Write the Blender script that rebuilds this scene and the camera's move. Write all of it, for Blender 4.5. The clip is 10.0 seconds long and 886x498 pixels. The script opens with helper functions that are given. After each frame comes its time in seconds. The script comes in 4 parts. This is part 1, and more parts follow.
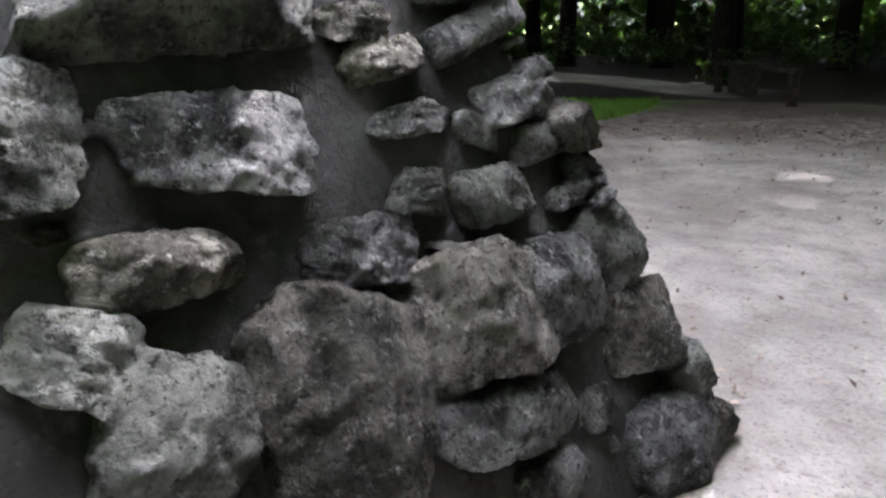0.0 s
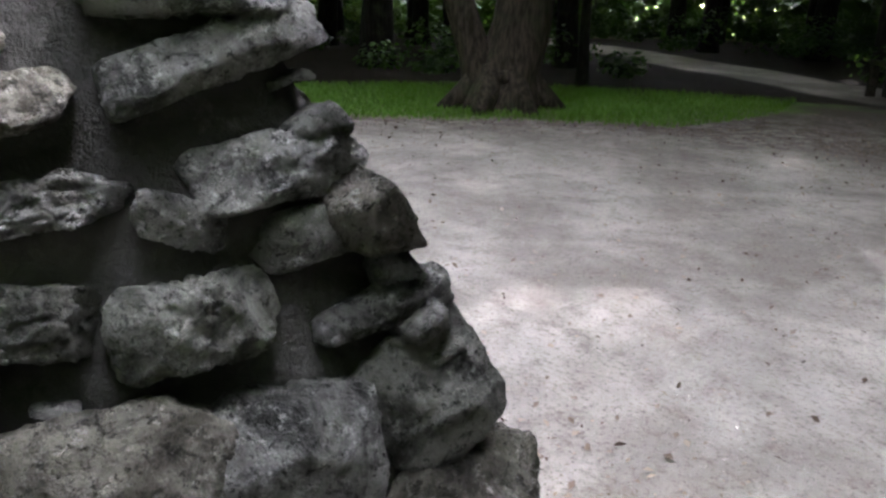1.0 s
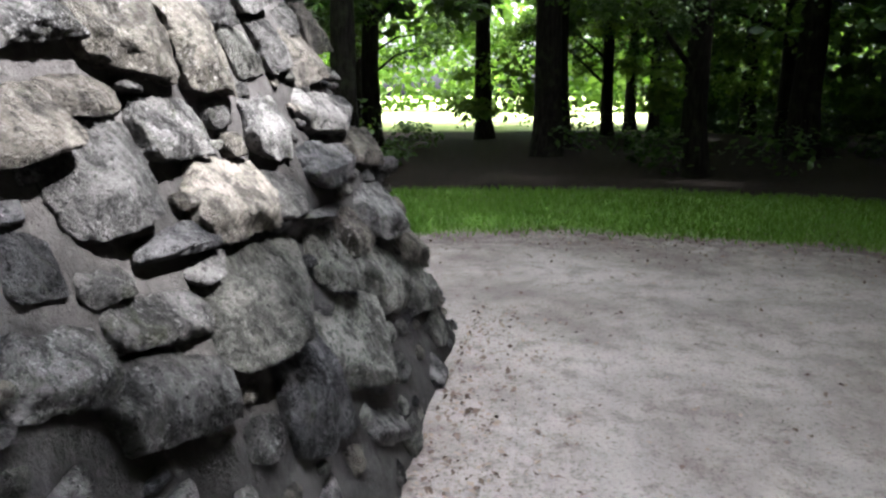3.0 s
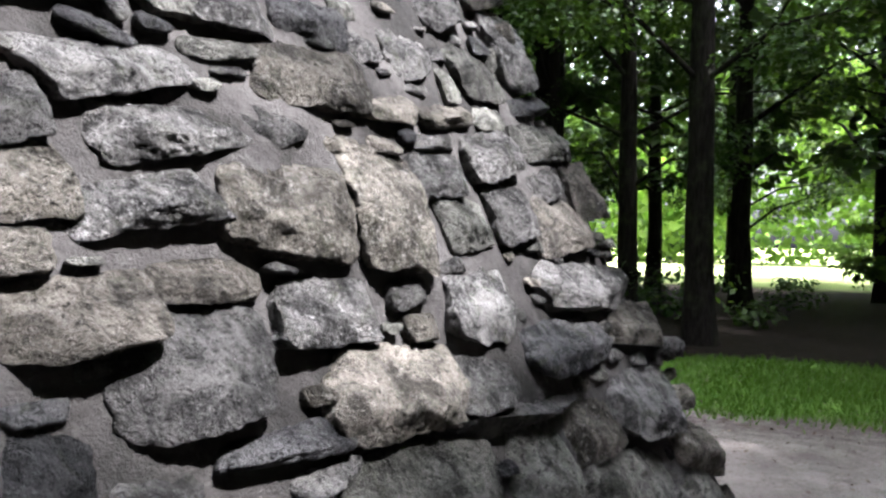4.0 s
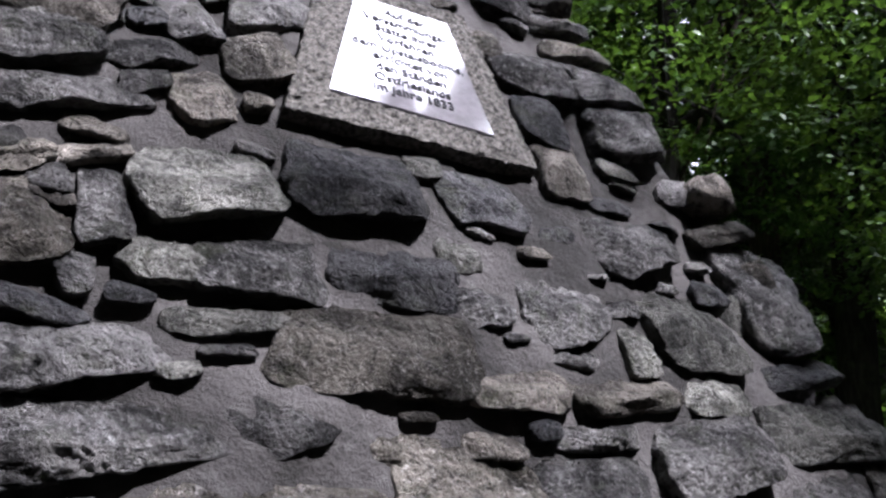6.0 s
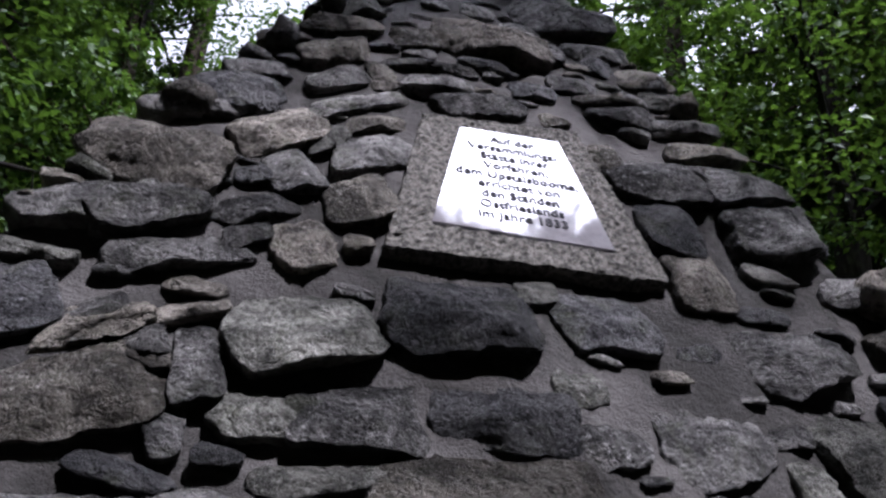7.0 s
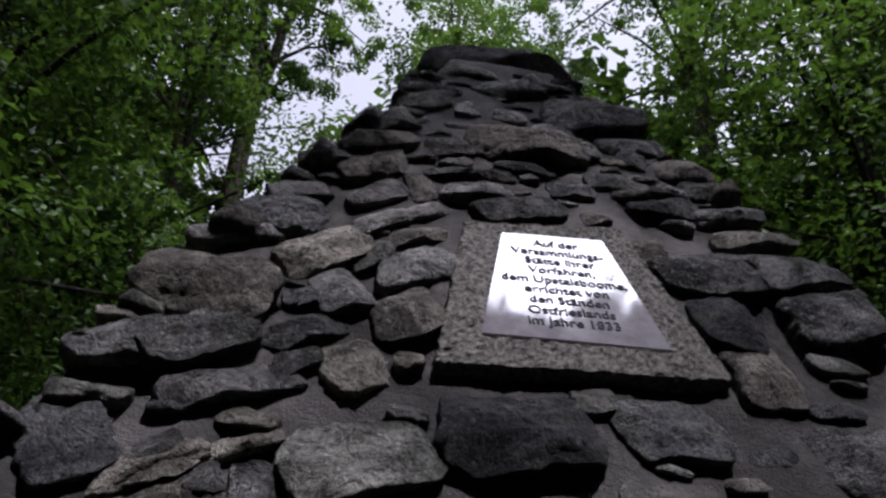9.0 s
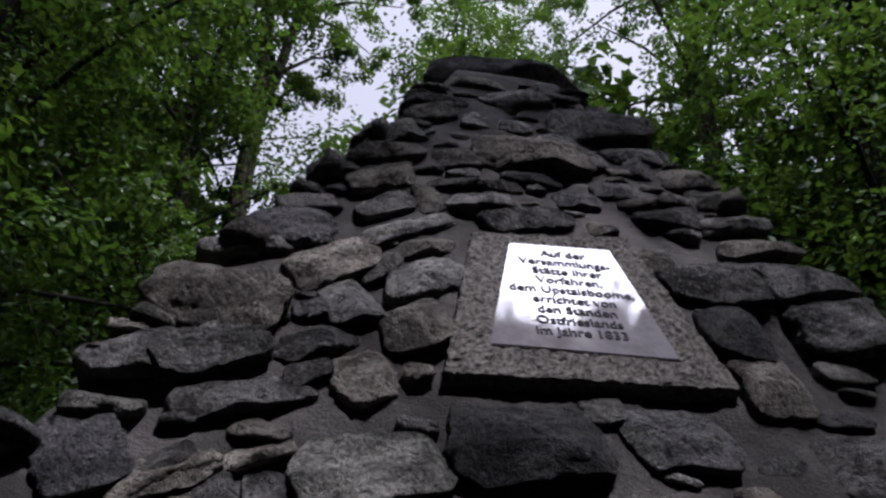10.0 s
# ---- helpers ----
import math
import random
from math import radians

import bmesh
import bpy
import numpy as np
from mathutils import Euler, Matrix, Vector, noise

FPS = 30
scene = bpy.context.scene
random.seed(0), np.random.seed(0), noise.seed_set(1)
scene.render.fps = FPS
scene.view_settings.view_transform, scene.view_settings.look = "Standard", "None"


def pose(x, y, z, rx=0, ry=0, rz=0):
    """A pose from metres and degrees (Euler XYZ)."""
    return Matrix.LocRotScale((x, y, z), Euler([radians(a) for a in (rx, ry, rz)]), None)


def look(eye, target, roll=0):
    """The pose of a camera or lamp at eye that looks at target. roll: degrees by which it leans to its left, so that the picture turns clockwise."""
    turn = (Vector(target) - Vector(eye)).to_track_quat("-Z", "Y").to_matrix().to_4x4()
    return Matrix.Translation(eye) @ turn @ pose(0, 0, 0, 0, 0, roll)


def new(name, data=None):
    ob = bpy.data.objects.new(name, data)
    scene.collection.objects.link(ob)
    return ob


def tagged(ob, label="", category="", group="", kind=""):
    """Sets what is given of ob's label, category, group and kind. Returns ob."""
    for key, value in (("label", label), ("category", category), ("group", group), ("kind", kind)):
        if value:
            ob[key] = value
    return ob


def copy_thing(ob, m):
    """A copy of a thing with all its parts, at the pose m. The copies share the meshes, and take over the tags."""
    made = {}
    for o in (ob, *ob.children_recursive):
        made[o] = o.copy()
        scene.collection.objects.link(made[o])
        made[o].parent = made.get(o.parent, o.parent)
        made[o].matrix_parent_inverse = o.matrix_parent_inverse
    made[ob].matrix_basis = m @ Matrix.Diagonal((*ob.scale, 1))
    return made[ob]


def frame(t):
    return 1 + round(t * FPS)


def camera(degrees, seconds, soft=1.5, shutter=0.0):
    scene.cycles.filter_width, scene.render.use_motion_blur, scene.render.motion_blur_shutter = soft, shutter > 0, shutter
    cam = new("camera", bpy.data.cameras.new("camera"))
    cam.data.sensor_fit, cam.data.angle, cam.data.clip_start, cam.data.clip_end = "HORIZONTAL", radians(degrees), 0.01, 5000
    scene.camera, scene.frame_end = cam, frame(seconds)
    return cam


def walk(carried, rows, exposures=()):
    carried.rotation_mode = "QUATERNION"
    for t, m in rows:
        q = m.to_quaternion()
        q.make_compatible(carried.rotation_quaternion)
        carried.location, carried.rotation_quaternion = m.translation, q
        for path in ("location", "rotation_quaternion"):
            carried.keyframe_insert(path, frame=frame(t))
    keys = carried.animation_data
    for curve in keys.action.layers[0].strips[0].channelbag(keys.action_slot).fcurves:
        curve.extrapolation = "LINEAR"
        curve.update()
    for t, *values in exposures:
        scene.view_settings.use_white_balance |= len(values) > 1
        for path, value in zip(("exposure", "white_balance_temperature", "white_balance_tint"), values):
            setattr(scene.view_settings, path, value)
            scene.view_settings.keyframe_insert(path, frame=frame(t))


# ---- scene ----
cam = camera(61.0, 10.0, soft=2.5)
EXPOSURES = [(0, 4.1, 5800, 20), (1.0, 3.95, 5850, 19), (2.0, 3.9, 5900, 17), (2.3, 3.8, 5900, 16), (3.5, 2.95, 5850, 16), (4.5, 2.8, 5800, 20), (5.2, 2.5, 5650, 22), (6.3, 1.6, 5650, 23), (7.5, 1.1, 5550, 24), (8.2, 0.95, 5550, 24), (9.0, 0.42, 5700, 24), (10, 0.3, 5700, 24)]
PATH = [
    (0, pose(-2.878, 2.069, 1.227, 73.69, 1.48, -136.12)),
    (0.2, pose(-2.825, 1.833, 1.242, 72.95, 0.94, -135.63)),
    (0.5, pose(-2.775, 1.469, 1.271, 70.45, 4.05, -136.16)),
    (0.8, pose(-2.804, 1.197, 1.291, 73.06, -0.37, -128.41)),
    (1, pose(-2.817, 1.010, 1.324, 71.57, -1.18, -124.81)),
    (1.5, pose(-2.666, 0.569, 1.322, 76.15, -0.22, -117.05)),
    (1.8, pose(-2.554, 0.372, 1.321, 76.20, 2.05, -112.37)),
    (2, pose(-2.471, 0.218, 1.318, 77.64, 2.76, -106.55)),
    (2.1, pose(-2.455, 0.135, 1.306, 78.14, 2.25, -103.56)),
    (2.2, pose(-2.428, 0.038, 1.297, 78.53, 0.40, -98.23)),
    (3.3, pose(-1.974, -0.631, 1.346, 80.52, 1.51, -76.32)),
    (3.5, pose(-1.865, -0.724, 1.312, 83.50, 1.47, -69.37)),
    (4, pose(-1.564, -0.795, 1.425, 89.52, -0.95, -53.95)),
    (4.5, pose(-1.285, -0.755, 1.480, 94.64, -1.37, -46.16)),
    (5, pose(-1.020, -0.767, 1.505, 101.98, -3.83, -36.88)),
    (5.2, pose(-0.919, -0.795, 1.546, 100.69, -5.65, -32.89)),
    (6.3, pose(-0.599, -0.595, 1.621, 111.79, -4.07, -23.30)),
    (6.5, pose(-0.566, -0.576, 1.639, 113.39, -5.19, -19.47)),
    (7, pose(-0.487, -0.595, 1.671, 117.04, -4.07, -12.87)),
    (7.5, pose(-0.481, -0.594, 1.697, 119.58, -4.05, -10.74)),
    (8, pose(-0.501, -0.594, 1.714, 122.38, -2.92, -9.26)),
    (8.5, pose(-0.498, -0.603, 1.716, 123.91, -2.64, -7.96)),
    (9, pose(-0.505, -0.603, 1.722, 123.66, -2.45, -8.24)),
    (9.5, pose(-0.499, -0.601, 1.720, 123.70, -2.31, -7.42)),
    (10, pose(-0.513, -0.618, 1.719, 124.28, -2.39, -7.67)),
]
walk(cam, PATH, exposures=EXPOSURES)

# ---- world, sun ----
SUN_FROM = Vector((0.17, -0.435, 0.88)).normalized()
world = bpy.data.worlds.new("sky")
scene.world = world
world.use_nodes = True
wt = world.node_tree
sky = wt.nodes.new("ShaderNodeTexSky")
sky.sky_type = "NISHITA"
sky.sun_disc = False
sky.sun_elevation = math.asin(SUN_FROM.z)
sky.sun_rotation = math.atan2(SUN_FROM.x, SUN_FROM.y)
sky.dust_density = 9.0
sky.air_density = 1.0
haze = wt.nodes.new("ShaderNodeHueSaturation")
haze.inputs["Saturation"].default_value, haze.inputs["Value"].default_value = 0.08, 1.75
wt.links.new(sky.outputs[0], haze.inputs["Color"])
wt.links.new(haze.outputs[0], wt.nodes["Background"].inputs[0])
wt.nodes["Background"].inputs[1].default_value = 0.15
sun_data = bpy.data.lights.new("sun", "SUN")
sun_data.energy, sun_data.angle, sun_data.color = 5.0, radians(1.5), (1.0, 0.95, 0.88)
sun = new("sun", sun_data)
sun.matrix_world = look(SUN_FROM * 40, (0, 0, 0))


# ---- materials ----
class Nodes:
    """Small helper to write node materials."""

    def __init__(self, name):
        self.mat = bpy.data.materials.new(name)
        self.mat.use_nodes = True
        self.nt = self.mat.node_tree
        self.bsdf = self.nt.nodes["Principled BSDF"]
        self.out = self.nt.nodes["Material Output"]
        self.co = self.nt.nodes.new("ShaderNodeTexCoord")
        self.geo = self.nt.nodes.new("ShaderNodeNewGeometry")

    def put(self, socket, value):
        if isinstance(value, bpy.types.NodeSocket):
            self.nt.links.new(value, socket)
        else:
            socket.default_value = value

    def noise(self, scale, detail=4, rough=0.6, coord=None, distortion=0.0):
        n = self.nt.nodes.new("ShaderNodeTexNoise")
        self.put(n.inputs["Vector"], coord if coord else self.co.outputs["Object"])
        n.inputs["Scale"].default_value, n.inputs["Detail"].default_value, n.inputs["Roughness"].default_value = scale, detail, rough
        n.inputs["Distortion"].default_value = distortion
        return n.outputs["Fac"]

    def voronoi(self, scale, coord=None, feature="F1"):
        n = self.nt.nodes.new("ShaderNodeTexVoronoi")
        n.feature = feature
        self.put(n.inputs["Vector"], coord if coord else self.co.outputs["Object"])
        n.inputs["Scale"].default_value = scale
        return n.outputs["Distance"]

    def math(self, op, a, b=0.0, c=0.0):
        n = self.nt.nodes.new("ShaderNodeMath")
        n.operation = op
        for socket, v in zip(n.inputs, (a, b, c)):
            self.put(socket, v)
        return n.outputs[0]

    def ramp(self, fac, lo, hi):
        n = self.nt.nodes.new("ShaderNodeMapRange")
        n.interpolation_type = "SMOOTHSTEP"
        self.put(n.inputs[0], fac)
        n.inputs[1].default_value, n.inputs[2].default_value = lo, hi
        return n.outputs[0]

    def mix(self, fac, a, b):
        n = self.nt.nodes.new("ShaderNodeMix")
        n.data_type = "RGBA"
        self.put(n.inputs[0], fac)
        for socket, v in ((n.inputs[6], a), (n.inputs[7], b)):
            self.put(socket, (*v, 1.0) if isinstance(v, tuple) else v)
        return n.outputs[2]

    def scale(self, colour, fac):
        n = self.nt.nodes.new("ShaderNodeVectorMath")
        n.operation = "SCALE"
        self.put(n.inputs[0], colour)
        self.put(n.inputs["Scale"], fac)
        return n.outputs[0]

    def random(self):
        return self.nt.nodes.new("ShaderNodeObjectInfo").outputs["Random"]

    def finish(self, colour, rough=0.9, height=None, strength=0.5, distance=0.01):
        self.put(self.bsdf.inputs["Base Color"], colour)
        self.put(self.bsdf.inputs["Roughness"], rough)
        self.bsdf.inputs["Specular IOR Level"].default_value = 0.1
        if height is not None:
            b = self.nt.nodes.new("ShaderNodeBump")
            b.inputs["Strength"].default_value, b.inputs["Distance"].default_value = strength, distance
            self.put(b.inputs["Height"], height)
            self.put(self.bsdf.inputs["Normal"], b.outputs[0])
        return self.mat


def stone_material(name, dark, light, speck, rugged=0.036, flecks=0.4):
    n = Nodes(name)
    rnd = n.random()
    shift = n.nt.nodes.new("ShaderNodeVectorMath")
    n.put(shift.inputs[0], n.co.outputs["Object"])
    off = n.nt.nodes.new("ShaderNodeCombineXYZ")
    n.put(off.inputs[0], n.math("MULTIPLY", rnd, 31.0))
    n.put(off.inputs[1], n.math("MULTIPLY", rnd, 17.0))
    n.put(shift.inputs[1], off.outputs[0])
    p = shift.outputs[0]
    broad = n.noise(7, 5, 0.65, p, 0.6)
    mid = n.noise(17, 7, 0.72, p, 0.5)
    grain = n.noise(85, 5, 0.75, p)
    col = n.mix(n.ramp(broad, 0.36, 0.64), dark, light)
    col = n.mix(n.math("MULTIPLY", n.ramp(mid, 0.5, 0.32), 0.9), col, tuple(0.28 * c for c in dark))
    col = n.mix(n.math("MULTIPLY", n.ramp(n.noise(40, 5, 0.75, p), 0.54, 0.7), flecks * 0.75), col, speck)
    col = n.mix(n.math("MULTIPLY", n.ramp(n.noise(58, 4, 0.7, p), 0.45, 0.34), 0.8), col, tuple(0.3 * c for c in dark))
    col = n.mix(n.math("MULTIPLY", n.ramp(n.noise(15, 7, 0.8, p), 0.57, 0.7), flecks), col, speck)
    col = n.mix(n.math("MULTIPLY", n.ramp(grain, 0.52, 0.7), 0.1), col, speck)
    col = n.mix(n.math("MULTIPLY", n.ramp(n.noise(9, 5, 0.7, p, 1.0), 0.52, 0.7), 0.35), col, (0.07, 0.078, 0.045))
    col = n.scale(col, n.math("MULTIPLY_ADD", n.math("FRACT", n.math("MULTIPLY", rnd, 7.3)), 1.0, 0.55))
    cracks = n.ramp(n.voronoi(7, p, "DISTANCE_TO_EDGE"), 0.0, 0.02)
    relief = n.math("ADD", n.math("MULTIPLY", mid, 1.25), n.math("MULTIPLY", grain, 0.8))
    relief = n.math("ADD", relief, n.math("MULTIPLY", n.ramp(n.noise(48, 3, 0.6, p), 0.5, 0.3), -0.35))
    relief = n.math("ADD", relief, n.math("MULTIPLY", cracks, 0.08))
    relief = n.math("ADD", relief, n.math("MULTIPLY", n.noise(240, 3, 0.7, p), 0.22))
    return n.finish(col, 0.88, relief, 1.0, rugged)


MAT_STONE = stone_material("grey_fieldstone", (0.042, 0.041, 0.039), (0.19, 0.185, 0.174), (0.4, 0.39, 0.375))
MAT_STONE_WARM = stone_material("warm_fieldstone", (0.055, 0.05, 0.042), (0.225, 0.206, 0.174), (0.42, 0.4, 0.36))
MAT_STONE_DARK = stone_material("dark_fieldstone", (0.024, 0.024, 0.025), (0.095, 0.094, 0.093), (0.25, 0.25, 0.255))
MAT_STONE_GREEN = stone_material("greenish_fieldstone", (0.042, 0.042, 0.036), (0.175, 0.173, 0.152), (0.33, 0.33, 0.3))
MAT_STONE_PITTED = stone_material("pitted_fieldstone", (0.034, 0.033, 0.031), (0.2, 0.194, 0.182), (0.5, 0.49, 0.47), 0.12, 0.62)
MAT_STONE_PITTED_WARM = stone_material("warm_pitted_fieldstone", (0.045, 0.041, 0.033), (0.21, 0.194, 0.162), (0.48, 0.46, 0.42), 0.12, 0.62)


def mortar_material():
    n = Nodes("lime_mortar")
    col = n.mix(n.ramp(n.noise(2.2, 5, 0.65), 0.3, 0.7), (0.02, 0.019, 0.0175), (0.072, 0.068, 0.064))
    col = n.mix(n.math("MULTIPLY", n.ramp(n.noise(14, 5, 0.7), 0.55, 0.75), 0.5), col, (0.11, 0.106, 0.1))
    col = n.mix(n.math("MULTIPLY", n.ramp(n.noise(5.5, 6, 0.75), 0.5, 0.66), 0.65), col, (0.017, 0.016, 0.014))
    h = n.math("ADD", n.noise(30, 5, 0.7), n.math("MULTIPLY", n.noise(130, 3, 0.7), 0.4))
    return n.finish(col, 0.95, h, 0.7, 0.017)


def bark_material(name, dark, light):
    n = Nodes(name)
    stretch = n.nt.nodes.new("ShaderNodeMapping")
    stretch.inputs["Scale"].default_value = (1, 1, 0.18)
    n.put(stretch.inputs[0], n.co.outputs["Object"])
    ridge = n.noise(22, 5, 0.65, stretch.outputs[0])
    col = n.mix(n.ramp(ridge, 0.35, 0.7), dark, light)
    col = n.mix(n.math("MULTIPLY", n.ramp(n.noise(3, 4), 0.5, 0.7), 0.5), col, (0.035, 0.041, 0.022))
    return n.finish(col, 0.9, ridge, 0.8, 0.03)


def leaf_material(name, dark, light, through_light=0.38):
    n = Nodes(name)
    col = n.mix(n.geo.outputs["Random Per Island"], dark, light)
    n.finish(col, 0.55)
    n.bsdf.inputs["Specular IOR Level"].default_value = 0.18
    tr = n.nt.nodes.new("ShaderNodeBsdfTranslucent")
    n.put(tr.inputs[0], n.scale(n.mix(0.5, col, (0.18, 0.34, 0.03)), 0.95))
    m = n.nt.nodes.new("ShaderNodeMixShader")
    m.inputs[0].default_value = through_light
    n.nt.links.new(n.bsdf.outputs[0], m.inputs[1])
    n.nt.links.new(tr.outputs[0], m.inputs[2])
    n.nt.links.new(m.outputs[0], n.out.inputs[0])
    return n.mat


def ground_material():
    n = Nodes("trodden_ground")
    sep = n.nt.nodes.new("ShaderNodeSeparateXYZ")
    n.put(sep.inputs[0], n.co.outputs["Object"])
    x, y = sep.outputs[0], sep.outputs[1]
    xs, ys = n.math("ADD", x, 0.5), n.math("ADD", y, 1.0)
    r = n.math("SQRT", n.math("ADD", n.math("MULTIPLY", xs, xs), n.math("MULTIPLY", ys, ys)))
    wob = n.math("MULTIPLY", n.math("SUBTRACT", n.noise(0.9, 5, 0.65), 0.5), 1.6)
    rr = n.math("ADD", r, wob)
    # sand and fine gravel with leaf crumbs
    sand = n.mix(n.ramp(n.noise(0.8, 7, 0.7), 0.36, 0.64), (0.145, 0.128, 0.114), (0.27, 0.245, 0.222))
    sand = n.mix(n.math("MULTIPLY", n.ramp(n.noise(6, 7, 0.78), 0.47, 0.66), 0.75), sand, (0.11, 0.092, 0.078))
    sand = n.mix(n.math("MULTIPLY", n.ramp(n.noise(48, 4, 0.8), 0.52, 0.66), 0.8), sand, (0.075, 0.062, 0.052))
    sand = n.mix(n.math("MULTIPLY", n.ramp(n.noise(34, 3, 0.8), 0.6, 0.72), 0.5), sand, (0.3, 0.282, 0.265))
    # leaf litter, its brown darkened further for the shade under the trees
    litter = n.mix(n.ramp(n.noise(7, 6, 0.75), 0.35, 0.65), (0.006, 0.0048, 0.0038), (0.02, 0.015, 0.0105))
    pale = sand
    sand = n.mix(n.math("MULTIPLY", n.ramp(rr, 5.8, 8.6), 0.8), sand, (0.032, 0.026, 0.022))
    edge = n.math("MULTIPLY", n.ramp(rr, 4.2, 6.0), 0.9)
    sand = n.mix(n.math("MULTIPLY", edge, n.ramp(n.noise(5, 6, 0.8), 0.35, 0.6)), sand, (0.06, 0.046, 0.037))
    grass = n.mix(n.ramp(n.noise(3, 5, 0.7), 0.3, 0.7), (0.05, 0.11, 0.016), (0.11, 0.2, 0.03))
    meadow = n.mix(n.ramp(n.noise(0.25, 4, 0.6), 0.3, 0.7), (0.2, 0.26, 0.08), (0.34, 0.38, 0.15))
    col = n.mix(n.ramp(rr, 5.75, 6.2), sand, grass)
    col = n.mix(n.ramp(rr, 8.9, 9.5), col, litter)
    # the yard opens to the south-west
    gap = n.math("MULTIPLY", n.ramp(n.math("ADD", n.math("MULTIPLY", x, -1.0), wob), -3.6, -2.4), n.ramp(n.math("MULTIPLY", y, -1.0), 3.5, 5.0))
    gap = n.math("MULTIPLY", gap, n.math("SUBTRACT", 1.0, n.ramp(rr, 8.8, 9.8)))
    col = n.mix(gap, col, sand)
    # the footpath that leaves it
    side = n.math("ADD", n.math("MULTIPLY", n.math("SUBTRACT", x, 5.0), 0.37), n.math("MULTIPLY", n.math("ADD", y, 12.5), 0.93))
    side = n.math("ABSOLUTE", n.math("ADD", side, n.math("MULTIPLY", wob, 0.3)))
    path = n.math("MULTIPLY", n.math("SUBTRACT", 1.0, n.ramp(side, 0.8, 1.2)), n.ramp(x, 2.0, 4.0))
    col = n.mix(path, col, n.scale(pale, 1.2))
    col = n.mix(n.ramp(n.math("ADD", r, n.math("MULTIPLY", wob, 3.0)), 27.0, 31.0), col, meadow)
    h = n.math("ADD", n.noise(35, 5, 0.75), n.math("MULTIPLY", n.noise(6, 4, 0.7), 1.5))
    return n.finish(col, 0.95, h, 0.7, 0.02)


def plain_material(name, a, b, scale, rough, strength=0.5, metal=0.0):
    n = Nodes(name)
    t = n.noise(scale, 5, 0.7)
    n.bsdf.inputs["Metallic"].default_value = metal
    return n.finish(n.mix(n.ramp(t, 0.35, 0.65), a, b), rough, n.noise(scale * 4, 4, 0.7), strength, 0.006)


MAT_MORTAR = mortar_material()
MAT_BARK = bark_material("grey_bark", (0.015, 0.012, 0.009), (0.054, 0.043, 0.032))
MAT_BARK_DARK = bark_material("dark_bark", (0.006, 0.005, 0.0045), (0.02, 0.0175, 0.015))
# leaf colour in three tones: shaded wood, sunlit growth, half-lit high crowns
MAT_LEAF = leaf_material("shaded_leaf", (0.009, 0.023, 0.005), (0.034, 0.07, 0.011), 0.17)
MAT_LEAF_LIT = leaf_material("lit_leaf", (0.06, 0.12, 0.016), (0.15, 0.23, 0.04), 0.45)
MAT_LEAF_HALF_LIT = leaf_material("half_lit_leaf", (0.012, 0.03, 0.006), (0.055, 0.1, 0.014), 0.26)
MAT_GRASS = leaf_material("grass_blade", (0.062, 0.135, 0.018), (0.14, 0.24, 0.042))
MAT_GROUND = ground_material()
MAT_GRANITE = plain_material("pecked_granite", (0.026, 0.025, 0.022), (0.14, 0.132, 0.115), 75, 0.85, 1.0)
MAT_PLATE = plain_material("polished_stone", (0.10, 0.095, 0.10), (0.15, 0.145, 0.15), 12, 0.035, 0.02, 0.0)
MAT_PLATE.node_tree.nodes["Principled BSDF"].inputs["Specular IOR Level"].default_value = 0.5
MAT_PLATE.node_tree.nodes["Principled BSDF"].inputs["IOR"].default_value = 2.2
MAT_LETTER = plain_material("sunk_letter", (0.02, 0.02, 0.022), (0.04, 0.04, 0.042), 60, 0.8)
def litter_material():
    n = Nodes("dry_leaf_crumbs")
    return n.finish(n.mix(n.geo.outputs["Random Per Island"], (0.05, 0.035, 0.025), (0.24, 0.19, 0.15)), 0.9)


MAT_LITTER = litter_material()
MAT_WOOD = plain_material("weathered_rail_wood", (0.012, 0.01, 0.008), (0.04, 0.033, 0.027), 9, 0.9)


# ---- building helpers ----
def mesh_of(name, verts, faces, material, smooth=True):
    me = bpy.data.meshes.new(name)
    me.from_pydata([tuple(v) for v in verts], [], [tuple(f) for f in faces])
    me.materials.append(material)
    if smooth:
        me.polygons.foreach_set("use_smooth", [True] * len(me.polygons))
    me.update()
    return me


def child(ob, parent):
    ob.parent = parent
    return ob


def part(name, bm, material, parent, label=""):
    me = bpy.data.meshes.new(name)
    bm.to_mesh(me)
    bm.free()
    me.materials.append(material)
    ob = child(new(name, me), parent)
    if label:
        tagged(ob, label)
    return ob


def tube(path, radii, sides=10, seed=0, rough=0.0):
    """Vertices and faces of a round tube along a line of points."""
    verts, faces = [], []
    ref = Vector((0.3, 1, 0.1))
    for i, (p, r) in enumerate(zip(path, radii)):
        t = (path[min(i + 1, len(path) - 1)] - path[max(i - 1, 0)]).normalized()
        a = t.cross(ref).normalized()
        b = t.cross(a)
        for k in range(sides):
            w = 2 * math.pi * k / sides
            d = a * math.cos(w) + b * math.sin(w)
            rr = r * (1 + rough * noise.noise(p * 1.3 + d * 1.7 + Vector((seed, 0, 0))))
            verts.append(p + d * rr)
    for i in range(len(path) - 1):
        for k in range(sides):
            q = (k + 1) % sides
            faces.append((i * sides + k, i * sides + q, (i + 1) * sides + q, (i + 1) * sides + k))
    faces.append(tuple(range((len(path) - 1) * sides, len(path) * sides)))
    return verts, faces


def join(pieces):
    verts, faces = [], []
    for v, f in pieces:
        o = len(verts)
        verts += v
        faces += [tuple(i + o for i in q) for q in f]
    return verts, faces


